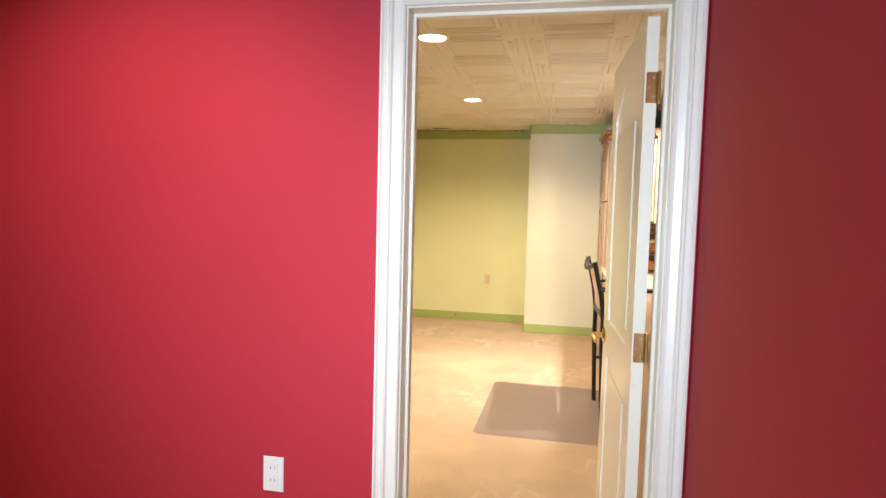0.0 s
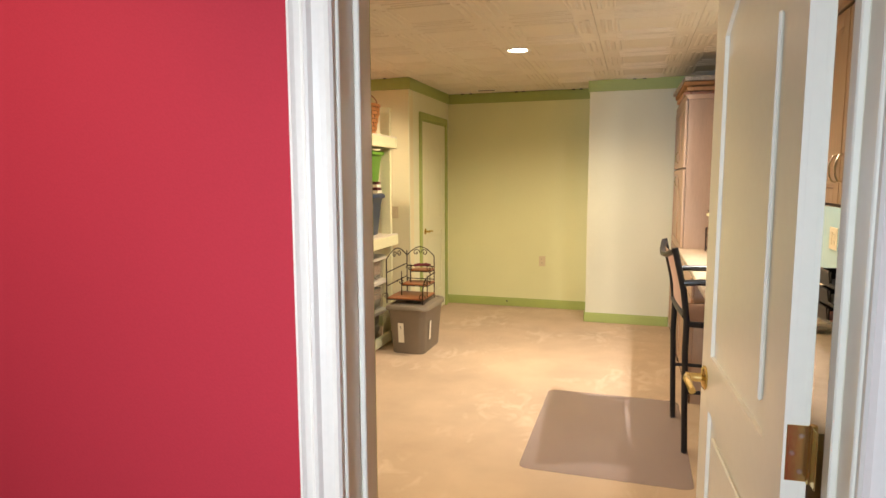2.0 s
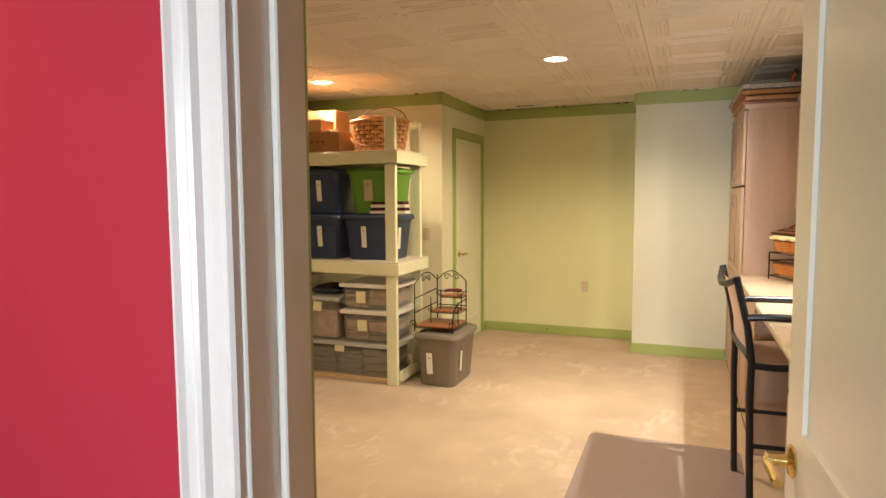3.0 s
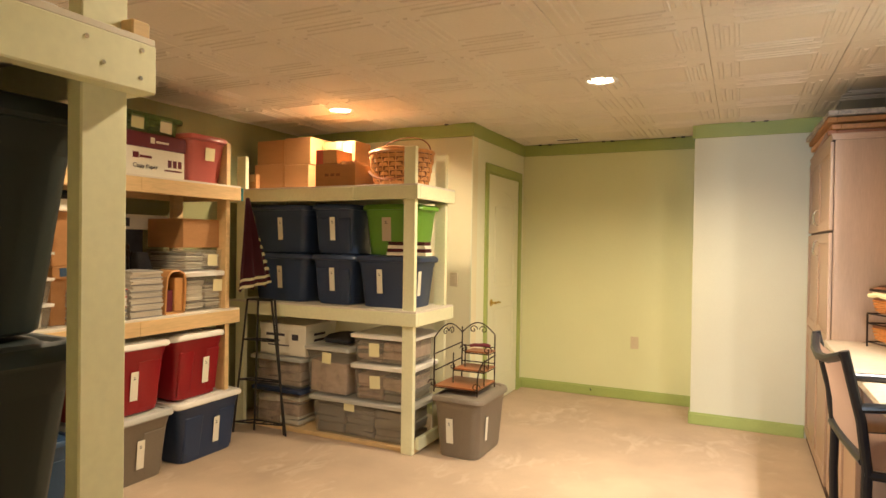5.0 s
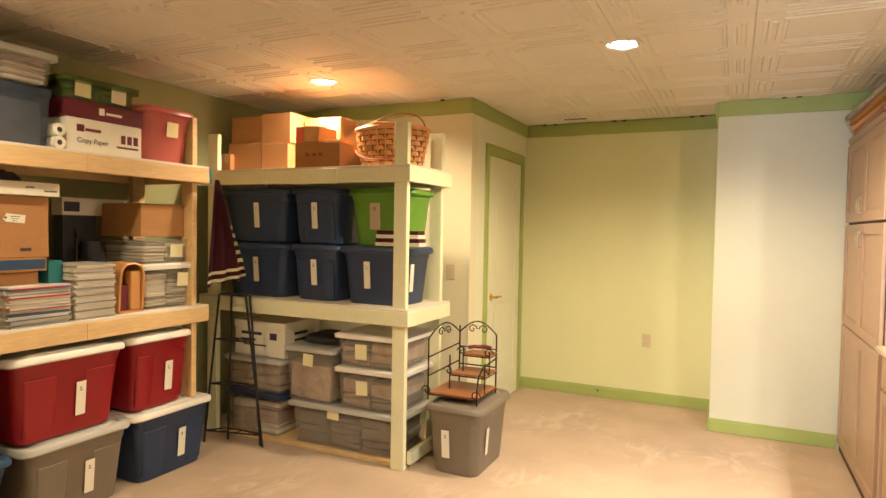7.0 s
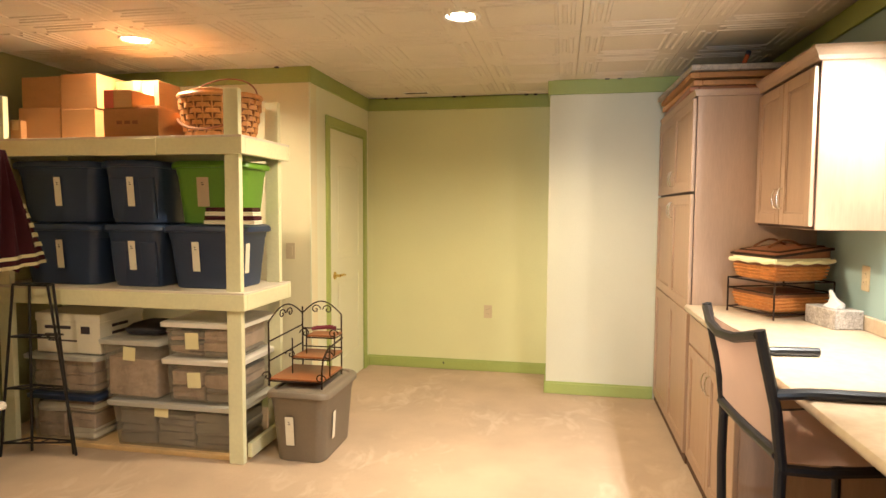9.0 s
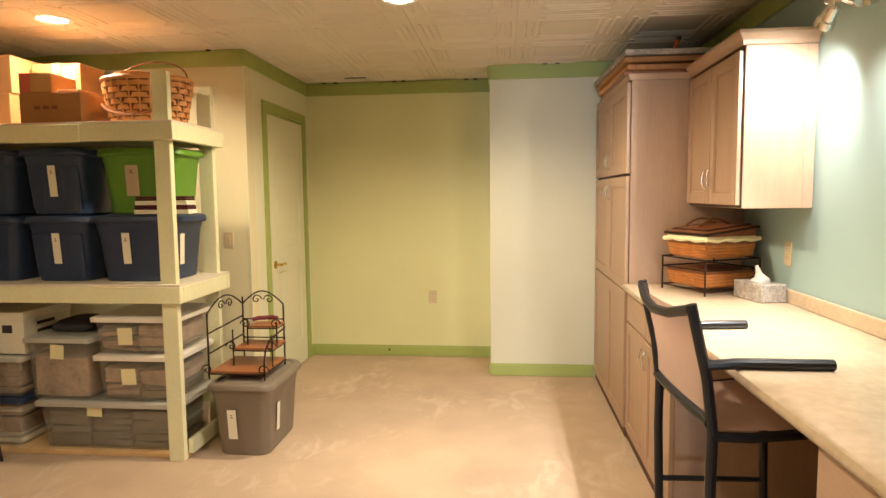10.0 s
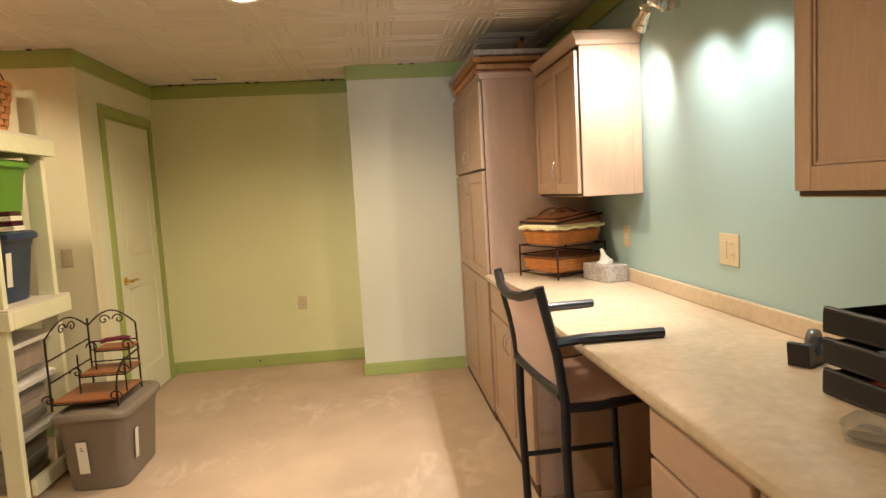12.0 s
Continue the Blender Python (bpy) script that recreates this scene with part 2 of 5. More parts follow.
def tiled_ceiling():
    bm = bmesh.new()
    box(bm, XL - 0.12, XR + 0.12, YN, YF + 0.12, CEIL + 0.012, CEIL + 0.1)
    T = 0.61
    x = -3.62
    while x < XR:
        y = 2.30
        while y < YF:
            xa, xb, ya, yb = max(x + 0.0012, XL), min(x + T - 0.0012, XR), max(y + 0.0012, YN), min(y + T - 0.0012, YF)
            if xb - xa > 0.05 and yb - ya > 0.05:
                box(bm, xa, xb, ya, yb, CEIL, CEIL + 0.0118, 0.002)
                cx, cy = x + T / 2, y + T / 2
                for inset, half, wide in ((0.045, 0.190, 0.014), (0.085, 0.150, 0.014), (0.128, 0.188, 0.012)):
                    for s in (-1, 1):
                        p = s * (T / 2 - inset)
                        for dims in ((cx - half, cx + half, cy + p - wide, cy + p + wide), (cx + p - wide, cx + p + wide, cy - half, cy + half)):
                            if dims[0] > xa and dims[1] < xb and dims[2] > ya and dims[3] < yb:
                                a0, a1, b0, b1 = dims
                                vs = [bm.verts.new(q) for q in ((a0, b0, CEIL), (a1, b0, CEIL), (a1, b1, CEIL), (a0, b1, CEIL), (a0 + 0.006, b0 + 0.006, CEIL - 0.0055), (a1 - 0.006, b0 + 0.006, CEIL - 0.0055), (a1 - 0.006, b1 - 0.006, CEIL - 0.0055), (a0 + 0.006, b1 - 0.006, CEIL - 0.0055))]
                                for f in ((4, 5, 6, 7), (0, 1, 5, 4), (1, 2, 6, 5), (2, 3, 7, 6), (3, 0, 4, 7)):
                                    bm.faces.new([vs[i] for i in f])
            y += T
        x += T
    tagged(part("ceiling", bm, M["ceiling"]), "off-white moulded ceiling panels with stepped square borders", kind="structure")


tiled_ceiling()

# ---- more materials ----
M["navy"] = mat("navy_plastic", (0.026, 0.046, 0.105), 0.38, var=0.10)
M["green_tote"] = mat("lime_plastic", (0.14, 0.33, 0.035), 0.38, var=0.08)
M["grey_tote"] = mat("grey_plastic", (0.20, 0.165, 0.125), 0.42, var=0.08)
M["red_tote"] = mat("red_plastic", (0.27, 0.008, 0.014), 0.35, var=0.08)
M["blue_tote"] = mat("blue_plastic", (0.02, 0.06, 0.13), 0.38, var=0.08)
M["dark_tote"] = mat("dark_green_plastic", (0.003, 0.012, 0.012), 0.55, var=0.1)
M["lid_white"] = mat("white_lid_plastic", (0.84, 0.81, 0.74), 0.35, var=0.04)
M["lid_grey"] = mat("pale_grey_lid_plastic", (0.50, 0.50, 0.46), 0.35, var=0.04)
M["clear"] = mat("clear_plastic", (0.50, 0.47, 0.40), 0.16, var=0.10, scale=9, fine=40, alpha=0.30)
M["clear_blue"] = mat("smoky_clear_plastic", (0.06, 0.08, 0.12), 0.16, var=0.05, alpha=0.62)
M["clear_green"] = mat("green_clear_plastic", (0.10, 0.17, 0.035), 0.25, var=0.05, alpha=0.75)
M["clear_red"] = mat("red_clear_plastic", (0.60, 0.15, 0.13), 0.3, var=0.05, alpha=0.88)
M["paper"] = mat("paper", (0.80, 0.76, 0.64), 0.8, var=0.05)
M["note"] = mat("yellow_note", (0.80, 0.74, 0.45), 0.8, var=0.04)
M["ink"] = mat("ink", (0.05, 0.04, 0.05), 0.7)
M["card"] = mat("cardboard", (0.40, 0.195, 0.072), 0.8, var=0.10, scale=8, fine=70, stretch=(1, 1, 3), rand=0.25)
M["tape"] = mat("packing_tape", (0.58, 0.36, 0.17), 0.25)
M["maroon"] = mat("maroon_card", (0.13, 0.008, 0.02), 0.6)
M["cloth"] = mat("grey_cloth", (0.20, 0.18, 0.15), 0.9, var=0.35, scale=14, fine=120, bump=0.4)
M["cloth_w"] = mat("mixed_cloth", (0.46, 0.33, 0.25), 0.9, var=0.5, scale=11, fine=100, bump=0.4)
M["cloth_b"] = mat("dark_cloth", (0.05, 0.05, 0.06), 0.9, var=0.3, scale=14, fine=120)
M["flat_wicker"] = mat("brown_splint", (0.50, 0.19, 0.05), 0.45, var=0.3, scale=20, fine=120, bump=0.3)
# Dark brown of the knee-space panel; also the shade painted into cabinet door gaps.
M["knee_and_gap_shade"] = mat("dark_brown_panel_and_gap_shade", (0.09, 0.05, 0.035), 0.6, var=0.15)
M["wicker"] = mat("honey_wicker", (0.62, 0.29, 0.10), 0.45, var=0.25, scale=20, fine=120, bump=0.3, rand=0.2)
M["wicker_dark"] = mat("brown_wicker", (0.22, 0.08, 0.03), 0.5, var=0.25, scale=20, fine=120, bump=0.3)
M["iron"] = mat("dark_bronze_iron", (0.035, 0.018, 0.012), 0.45, 0.6, var=0.2)
M["oak"] = mat("orange_oak", (0.31, 0.105, 0.035), 0.35, var=0.2, scale=4, fine=30, stretch=(1, 8, 8))
M["sling"] = mat("tan_sling_fabric", (0.62, 0.46, 0.36), 0.7, var=0.06, scale=6, fine=400, bump=0.3)
M["mat"] = mat("plastic_floor_mat", (0.42, 0.33, 0.33), 0.3, var=0.05, alpha=0.38)
M["stone_box"] = mat("mottled_grey_card", (0.38, 0.34, 0.30), 0.6, var=0.5, scale=40, fine=160)
M["burgundy"] = mat("burgundy_knit", (0.06, 0.006, 0.012), 0.95, var=0.2, fine=300, bump=0.6)
M["orange"] = mat("orange_paper", (0.70, 0.13, 0.03), 0.6)
M["teal_plastic"] = mat("teal_plastic", (0.015, 0.17, 0.19), 0.4)
M["tan_label"] = mat("tan_label", (0.60, 0.47, 0.31), 0.7, var=0.05)
M["red_print"] = mat("faded_red_print", (0.62, 0.13, 0.09), 0.6)
M["leather"] = mat("tan_leather", (0.55, 0.27, 0.09), 0.45, var=0.15)
M["pages"] = mat("page_edges", (0.62, 0.56, 0.46), 0.8, var=0.3, scale=3, fine=200, stretch=(1, 1, 14))
BOOKS = [mat("spine_" + n, c, 0.5) for n, c in (("white", (0.66, 0.62, 0.55)), ("red", (0.45, 0.04, 0.04)), ("blue", (0.06, 0.13, 0.24)), ("tan", (0.46, 0.36, 0.22)), ("grey", (0.30, 0.29, 0.27)))]
LOOKS = {"x": lambda u, v, w: (w, u, v), "y": lambda u, v, w: (u, w, v)}


def surround(name, axis, a, b, top, face, sign, profile, material, label="", z0=0.0):
    """Moulded casing round an opening from a to b, up to top, on the plane face, proud on the side of sign."""
    bm = bmesh.new()
    f = LOOKS[axis]
    rings = []
    for u, v in profile:
        w = face + sign * v
        rings.append([bm.verts.new(f(*q, w)) for q in ((a - u, z0), (a - u, top + u), (b + u, top + u), (b + u, z0))])
    for p, q in zip(rings, rings[1:]):
        for k in range(3):
            bm.faces.new((p[k], p[k + 1], q[k + 1], q[k]))
    for p, q in ((rings[0], rings[-1]),):
        for k in range(3):
            bm.faces.new((p[k], p[k + 1], q[k + 1], q[k]))
    ob = part(name, bm, material)
    return tagged(ob, label, kind="structure")


# ---- trim and doors ----
YR = YN
PROF = [(0.005, 0.0), (0.005, 0.010), (0.010, 0.014), (0.016, 0.012), (0.022, 0.010), (0.034, 0.011), (0.046, 0.013), (0.052, 0.020), (0.058, 0.022), (0.064, 0.016), (0.070, 0.015), (0.080, 0.019), (0.086, 0.024), (0.093, 0.022), (0.095, 0.016), (0.095, 0.0)]
PROF = [(0.005 + (u - 0.005) * 0.83, v) for u, v in PROF]
surround("casing_red_side", "y", OL, OR, OH, YS, -1, PROF, M["white"], "white fluted door casing")
surround("casing_room_side", "y", OL, OR, OH, YR, 1, PROF, M["green"])
for nm, d in (("jamb_a", (OL - JT, OL, YS + 0.001, YR - 0.001, 0, OH)), ("jamb_b", (OR, OR + JT, YS + 0.001, YR - 0.001, 0, OH)), ("jamb_head", (OL - JT, OR + JT, YS + 0.001, YR - 0.001, OH, OH + JT)),
              ("stop_a", (OL, OL + 0.011, YR - 0.072, YR - 0.040, 0, OH - 0.011)), ("stop_b", (OR - 0.011, OR, YR - 0.072, YR - 0.040, 0, OH - 0.011)), ("stop_head", (OL, OR, YR - 0.072, YR - 0.040, OH - 0.011, OH))):
    built(nm, d, M["door"], bevel=0.002)


def panel_door(name, label, at, turn, width, height, handle_z, hinge_z=(), handle=True, paint="door"):
    """A moulded two-panel door with an arched top panel; its hinge edge stands at the base point, its leaf runs along local x, thickness along y."""
    root = thing(name, label, "door", at=at, turn=turn)
    t = 0.035
    bm = bmesh.new()
    box(bm, 0, width, 0.009, t - 0.009, 0.008, height)
    s = 0.115
    xa, xb = s, width - s
    mid = height * 0.44
    rails = [(0, width, 0.008, 0.23), (0, width, mid, mid + 0.14), (0, s, 0.23, mid), (xb, width, 0.23, mid), (0, s, mid + 0.14, height - 0.215), (xb, width, mid + 0.14, height - 0.215)]
    for y0, y1 in ((0.0, 0.0089), (t - 0.0089, t)):
        for a, b, c, d in rails:
            box(bm, a, b, y0, y1, c, d)
        n = 10
        for k in range(n):
            ua, ub = xa + (xb - xa) * k / n, xa + (xb - xa) * (k + 1) / n
            arch = [0.085 * (1 - ((u - xa) / (xb - xa) * 2 - 1) ** 2) for u in (ua, ub)]
            vs = [bm.verts.new((x, y, z)) for y in (y0, y1) for x, z in ((ua, height - 0.215 + arch[0]), (ub, height - 0.215 + arch[1]), (ub, height), (ua, height))]
            for f in ((0, 1, 2, 3), (7, 6, 5, 4), (0, 4, 5, 1), (1, 5, 6, 2), (2, 6, 7, 3), (3, 7, 4, 0)):
                bm.faces.new([vs[i] for i in f])
        box(bm, 0, xa, y0, y1, height - 0.215, height)
        box(bm, xb, width, y0, y1, height - 0.215, height)
    leaf = part("leaf", bm, M[paint], root)
    for i, (z0, z1) in enumerate(((0.28, mid - 0.05), (mid + 0.19, height - 0.27))):
        bm = bmesh.new()
        outline_panel = (xa + 0.045, xb - 0.045)
        for y0, y1 in ((0.0012, 0.0089), (t - 0.0089, t - 0.0012)):
            box(bm, *outline_panel, y0, y1, z0, z1, 0.0036)
        part("raised_panel", bm, M[paint], leaf)
    if handle:
        for side, y, o in ((-1, 0.0, -1), (1, t, 1)):
            bm = bmesh.new()
            lathe(bm, [(0.030, y), (0.032, y + o * 0.004), (0.026, y + o * 0.009), (0.012, y + o * 0.012), (0.011, y + o * 0.040), (0.013, y + o * 0.048)] if o > 0 else [(0.013, y + o * 0.048), (0.011, y + o * 0.040), (0.012, y + o * 0.012), (0.026, y + o * 0.009), (0.032, y + o * 0.004), (0.030, y)], (width - 0.062, 0, handle_z), 20, "y")
            rod(bm, [(width - 0.062, y + o * 0.045, handle_z), (width - 0.085, y + o * 0.050, handle_z + 0.002), (width - 0.125, y + o * 0.050, handle_z + 0.004), (width - 0.165, y + o * 0.047, handle_z - 0.004)], 0.009, 8)
            part("lever_handle", bm, M["brass"], root, "polished brass lever handle", smooth=True)
        boxed("latch_plate", (width, width + 0.0015, 0.006, t - 0.006, handle_z - 0.028, handle_z + 0.028), M["brass"], root, bevel=0)
    for z in hinge_z:
        bm = bmesh.new()
        box(bm, -0.0025, -0.0002, 0.004, t, z - 0.044, z + 0.044, 0.0006)
        box(bm, -0.030, -0.0027, t + 0.001, t + 0.003, z - 0.044, z + 0.044, 0.0006)
        rod(bm, [(-0.003, t + 0.004, z - 0.046), (-0.003, t + 0.004, z + 0.046)], 0.006, 10)
        h = part("hinge", bm, M["brass"], root, "worn brass butt hinge")
        for dz in (-0.028, 0.0, 0.028):
            bm = bmesh.new()
            lathe(bm, [(0.004, -0.0035), (0.003, -0.0025)], (0, 0.018 + (0.006 if dz else -0.006), z + dz), 8, "x")
            part("screw", bm, M["silver"], h)
    return root


# leaf runs in +y, face toward -x
o = panel_door("panel_door", "cream moulded two-panel door standing open on brass hinges", (0.531, 2.528, 0.0), 0, 0.73, 2.015, 0.955, (1.815, 1.055, 0.24))
o.matrix_world = Matrix.Translation((0.532, 2.526, 0)) @ Matrix.Rotation(radians(93.2), 4, "Z") @ Matrix.Diagonal((1, -1, 1, 1))
o2 = panel_door("closet_door", "closed cream moulded closet door with brass lever", (0, 0, 0), 0, 0.760, 2.038, 0.915, paint="cream")
o2.matrix_world = Matrix.Translation((JX - 0.028, 8.257, 0.004)) @ Matrix.Rotation(radians(-90), 4, "Z")
FLAT = [(0.0, 0.0), (0.0, 0.012), (0.004, 0.015), (0.060, 0.017), (0.066, 0.013), (0.066, 0.0)]
surround("casing_closet", "x", DY0 + 0.005, DY1 - 0.01, 2.065, JX, 1, FLAT, M["green"], "green painted closet door casing")
for nm, d in (("closet_jamb_a", (JX - 0.118, JX - 0.001, DY0, DY0 + 0.028, 0, 2.085)), ("closet_jamb_b", (JX - 0.118, JX - 0.001, DY1 - 0.028, DY1, 0, 2.085)), ("closet_jamb_head", (JX - 0.118, JX - 0.001, DY0 + 0.028, DY1 - 0.028, 2.047, 2.085))):
    built(nm, d, M["green"])

G = M["green"]
HB, ZC = 0.085, 2.31
for nm, d in (("a", (JX, CX, YF - 0.014, YF)), ("b", (CX - 0.014, CX, CY - 0.014, YF - 0.014)), ("c", (CX, 0.655, CY - 0.014, CY)),
              ("d", (JX, JX + 0.014, JY - 0.014, DY0 - 0.063)), ("e", (XL, JX, JY - 0.014, JY)), ("g", (JX, JX + 0.014, DY1 + 0.060, YF - 0.014))):
    built("baseboard_" + nm, (*d, 0.0, HB), G, "green painted baseboard", 0.004)
    built("baseboard_cap_" + nm, (d[0] + 0.003 * (d[1] - d[0] < 0.02 and d[0] < CX - 0.02 and nm == "b"), d[1] - 0.005 * (nm in "dfg"), d[2] + 0.005 * (nm in "ace"), d[3], HB + 0.0002, HB + 0.012), G)
for nm, d in (("a", (JX + 0.016, CX - 0.016, YF - 0.016, YF)), ("b", (CX - 0.016, CX, CY - 0.016, YF)), ("c", (CX, XR - 0.016, CY - 0.016, CY)),
              ("d", (JX, JX + 0.016, JY - 0.016, YF)), ("e", (XL + 0.016, JX, JY - 0.016, JY)), ("g", (XR - 0.016, XR, YN + 0.016, CY)), ("h", (XL, XR, YN, YN + 0.016))):
    built("crown_" + nm, (*d, ZC, CEIL - 0.001), G, "flat green painted crown board", 0.003)
built("corner_trim", (JX - 0.004, JX + 0.006, JY - 0.006, JY + 0.004, HB + 0.013, ZC), M["cream"])


# ---- plates, ceiling fittings ----
def plate(name, label, centre, normal, w=0.070, h=0.114, kind_="outlet", material="plate"):
    """normal: '-y' or '-x' or '+x'; the plate stands 5 mm proud."""
    root = thing(name, label, "wall plate", at=centre, turn={"-y": 0, "-x": -90, "+x": 90}[normal])
    bm = bmesh.new()
    box(bm, -w / 2, w / 2, -0.006, -0.0005, -h / 2, h / 2, 0.0025)
    part("faceplate", bm, M[material], root)
    gangs = round(w / 0.07)
    for g in range(gangs):
        x = (g - (gangs - 1) / 2) * 0.046
        if kind_ == "outlet" or (gangs == 2 and g == 1):
            for z in (-0.020, 0.020):
                bm = bmesh.new()
                box(bm, x - 0.017, x + 0.017, -0.0085, -0.0061, z - 0.014, z + 0.014, 0.001)
                s = part("socket", bm, M[material], root)
                bm = bmesh.new()
                box(bm, x - 0.008, x - 0.006, -0.0089, -0.0086, z - 0.002, z + 0.006)
                box(bm, x + 0.006, x + 0.008, -0.0089, -0.0086, z - 0.002, z + 0.006)
                part("slots", bm, M["ink"], s)
        else:
            bm = bmesh.new()
            box(bm, x - 0.016, x + 0.016, -0.0095, -0.0061, -0.033, 0.033, 0.001)
            part("rocker", bm, M[material], root)
    return root


plate("wall_outlet", "almond duplex outlet on the pale yellow wall", (-0.672, YF, 0.535), "-y")
plate("wall_outlet", "white duplex outlet on the red wall", (-0.558, YS, 0.592), "-y", material="wplate")
plate("light_switch", "almond rocker switch plate beside the closet door", (-1.925, JY, 1.14), "-y", kind_="switch")
plate("wall_outlet", "almond outlet plate low on the teal wall", (XR, 6.11, 1.14), "-x")
plate("switch_plate", "almond two-gang switch and outlet plate on the teal wall", (XR, 5.175, 1.15), "-x", w=0.125, h=0.118, kind_="switch")


def downlight(x, y):
    root = thing("recessed_downlight", "white recessed ceiling downlight, lit, in the moulded ceiling", "ceiling light", "recessed ceiling downlights", (x, y, CEIL))
    bm = bmesh.new()
    prof = [(0.080, -0.002), (0.086, -0.007), (0.092, -0.008), (0.098, -0.005), (0.099, -0.001)]
    rings = [[bm.verts.new((r * math.cos(a), r * math.sin(a), z)) for a in [2 * math.pi * k / 28 for k in range(28)]] for r, z in prof]
    for a, b in zip(rings, rings[1:]):
        for k in range(28):
            bm.faces.new((a[k], a[(k + 1) % 28], b[(k + 1) % 28], b[k]))
    part("trim_ring", bm, M["wplate"], root, smooth=True)
    bm = bmesh.new()
    lathe(bm, [(0.079, -0.0015), (0.060, -0.006), (0.02, -0.0085)], (0, 0, 0), 24)
    part("lens", bm, M["lit"], root, "glowing warm lens", smooth=True)


for x, y in DOWNLIGHTS:
    downlight(x, y)

root = thing("air_vent", "narrow slotted metal vent in the ceiling near the alcove", "ceiling vent", at=(-1.27, 8.19, CEIL))
boxed("frame", (-0.11, 0.11, -0.035, 0.035, -0.006, -0.0005), M["wplate"], root)
for k in range(3):
    boxed("slot", (-0.095, 0.095, -0.024 + k * 0.019, -0.014 + k * 0.019, -0.0075, -0.0062), M["ink"], root, bevel=0)
for x, y in ((-1.60, YF - 0.03), (-1.50, YF - 0.03), (-0.98, YF - 0.03), (-0.90, YF - 0.03), (-0.36, YF - 0.03), (-0.28, YF - 0.03), (0.27, CY - 0.03), (0.36, CY - 0.03), (-2.0, JY - 0.03)):
    root = thing("ceiling_clip", "small black clip at the edge of the ceiling panels", "clip", "ceiling clips", (x, y, CEIL))
    bm = bmesh.new()
    box(bm, -0.016, 0.016, -0.008, 0.008, -0.012, -0.0005, 0.003)
    part("body", bm, M["ink"], root)
root = thing("cable_jack", "small black cable stub poking from the green baseboard", "cable", at=(-1.07, YF - 0.014, 0.062))
bm = bmesh.new()
rod(bm, [(0, 0.0, 0), (0.002, -0.015, 0.001), (0.010, -0.024, -0.006)], 0.006, 8)
part("stub", bm, M["ink"], root)


# ---- cabinets ----
def shaker(parent, name, x, y0, y1, z0, z1, handle=None, frame_w=0.055, slab=False):
    """A cabinet front whose face is the plane x, 20 mm thick, facing -x. handle: (y, z) of a vertical pull."""
    g = 0.0015
    y0, y1, z0, z1 = y0 + g, y1 - g, z0 + g, z1 - g
    bm = bmesh.new()
    if slab:
        box(bm, x, x + 0.020, y0, y1, z0, z1, 0.006, 2)
        d = part(name, bm, M["maple_h"], parent, world=True)
    else:
        for dims in ((y0, y0 + frame_w, z0, z1), (y1 - frame_w, y1, z0, z1), (y0 + frame_w, y1 - frame_w, z0, z0 + frame_w), (y0 + frame_w, y1 - frame_w, z1 - frame_w, z1)):
            box(bm, x, x + 0.020, *dims, 0.002)
        d = part(name, bm, M["maple"], parent, world=True)
        boxed("panel", (x + 0.009, x + 0.015, y0 + frame_w + 0.0005, y1 - frame_w - 0.0005, z0 + frame_w + 0.0005, z1 - frame_w - 0.0005), M["maple"], d, bevel=0, world=True)
        bm = bmesh.new()
        a, b, c, e = y0 + frame_w + 0.001, y1 - frame_w - 0.001, z0 + frame_w + 0.001, z1 - frame_w - 0.001
        for dims in ((a, a + 0.008, c, e), (b - 0.008, b, c, e), (a + 0.008, b - 0.008, c, c + 0.008), (a + 0.008, b - 0.008, e - 0.008, e)):
            box(bm, x + 0.004, x + 0.0088, *dims, 0.001)
        part("inner_bead", bm, M["maple_h"], d, world=True)
    if handle:
        hy, hz = handle
        bm = bmesh.new()
        L = 0.048
        rod(bm, [(x, hy, hz - L), (x - 0.014, hy, hz - L + 0.004), (x - 0.022, hy, hz - L * 0.5), (x - 0.024, hy, hz), (x - 0.022, hy, hz + L * 0.5), (x - 0.014, hy, hz + L - 0.004), (x, hy, hz + L)], 0.0038, 8)
        part("pull_handle", bm, M["silver"], d, "satin nickel arched pull", world=True, smooth=True)
    return d


def crown_cap(parent, x, y0, y1, z, flare=1.0):
    """A flared top moulding along the front and the near end."""
    bm = bmesh.new()
    prof = [(0.0, 0.0), (0.006, 0.004), (0.010, 0.020), (0.024, 0.042), (0.030, 0.048), (0.030, 0.060), (0.0, 0.060)]
    rings = []
    for o, h in prof:
        o *= flare
        h *= 0.4 + 0.6 * flare
        s = o
        rings.append([bm.verts.new(p) for p in ((x - o, y1, z + h), (x - o, y0 - s, z + h), (XR - 0.004, y0 - s, z + h))])
    for a, b in zip(rings, rings[1:]):
        for k in range(2):
            bm.faces.new((a[k], a[k + 1], b[k + 1], b[k]))
    box(bm, x + 0.001, XR - 0.004, y0 + 0.001, y1, z + 0.015, z + 0.0595 * (0.4 + 0.6 * flare))
    part("crown_moulding", bm, M["maple_h"], parent, world=True)


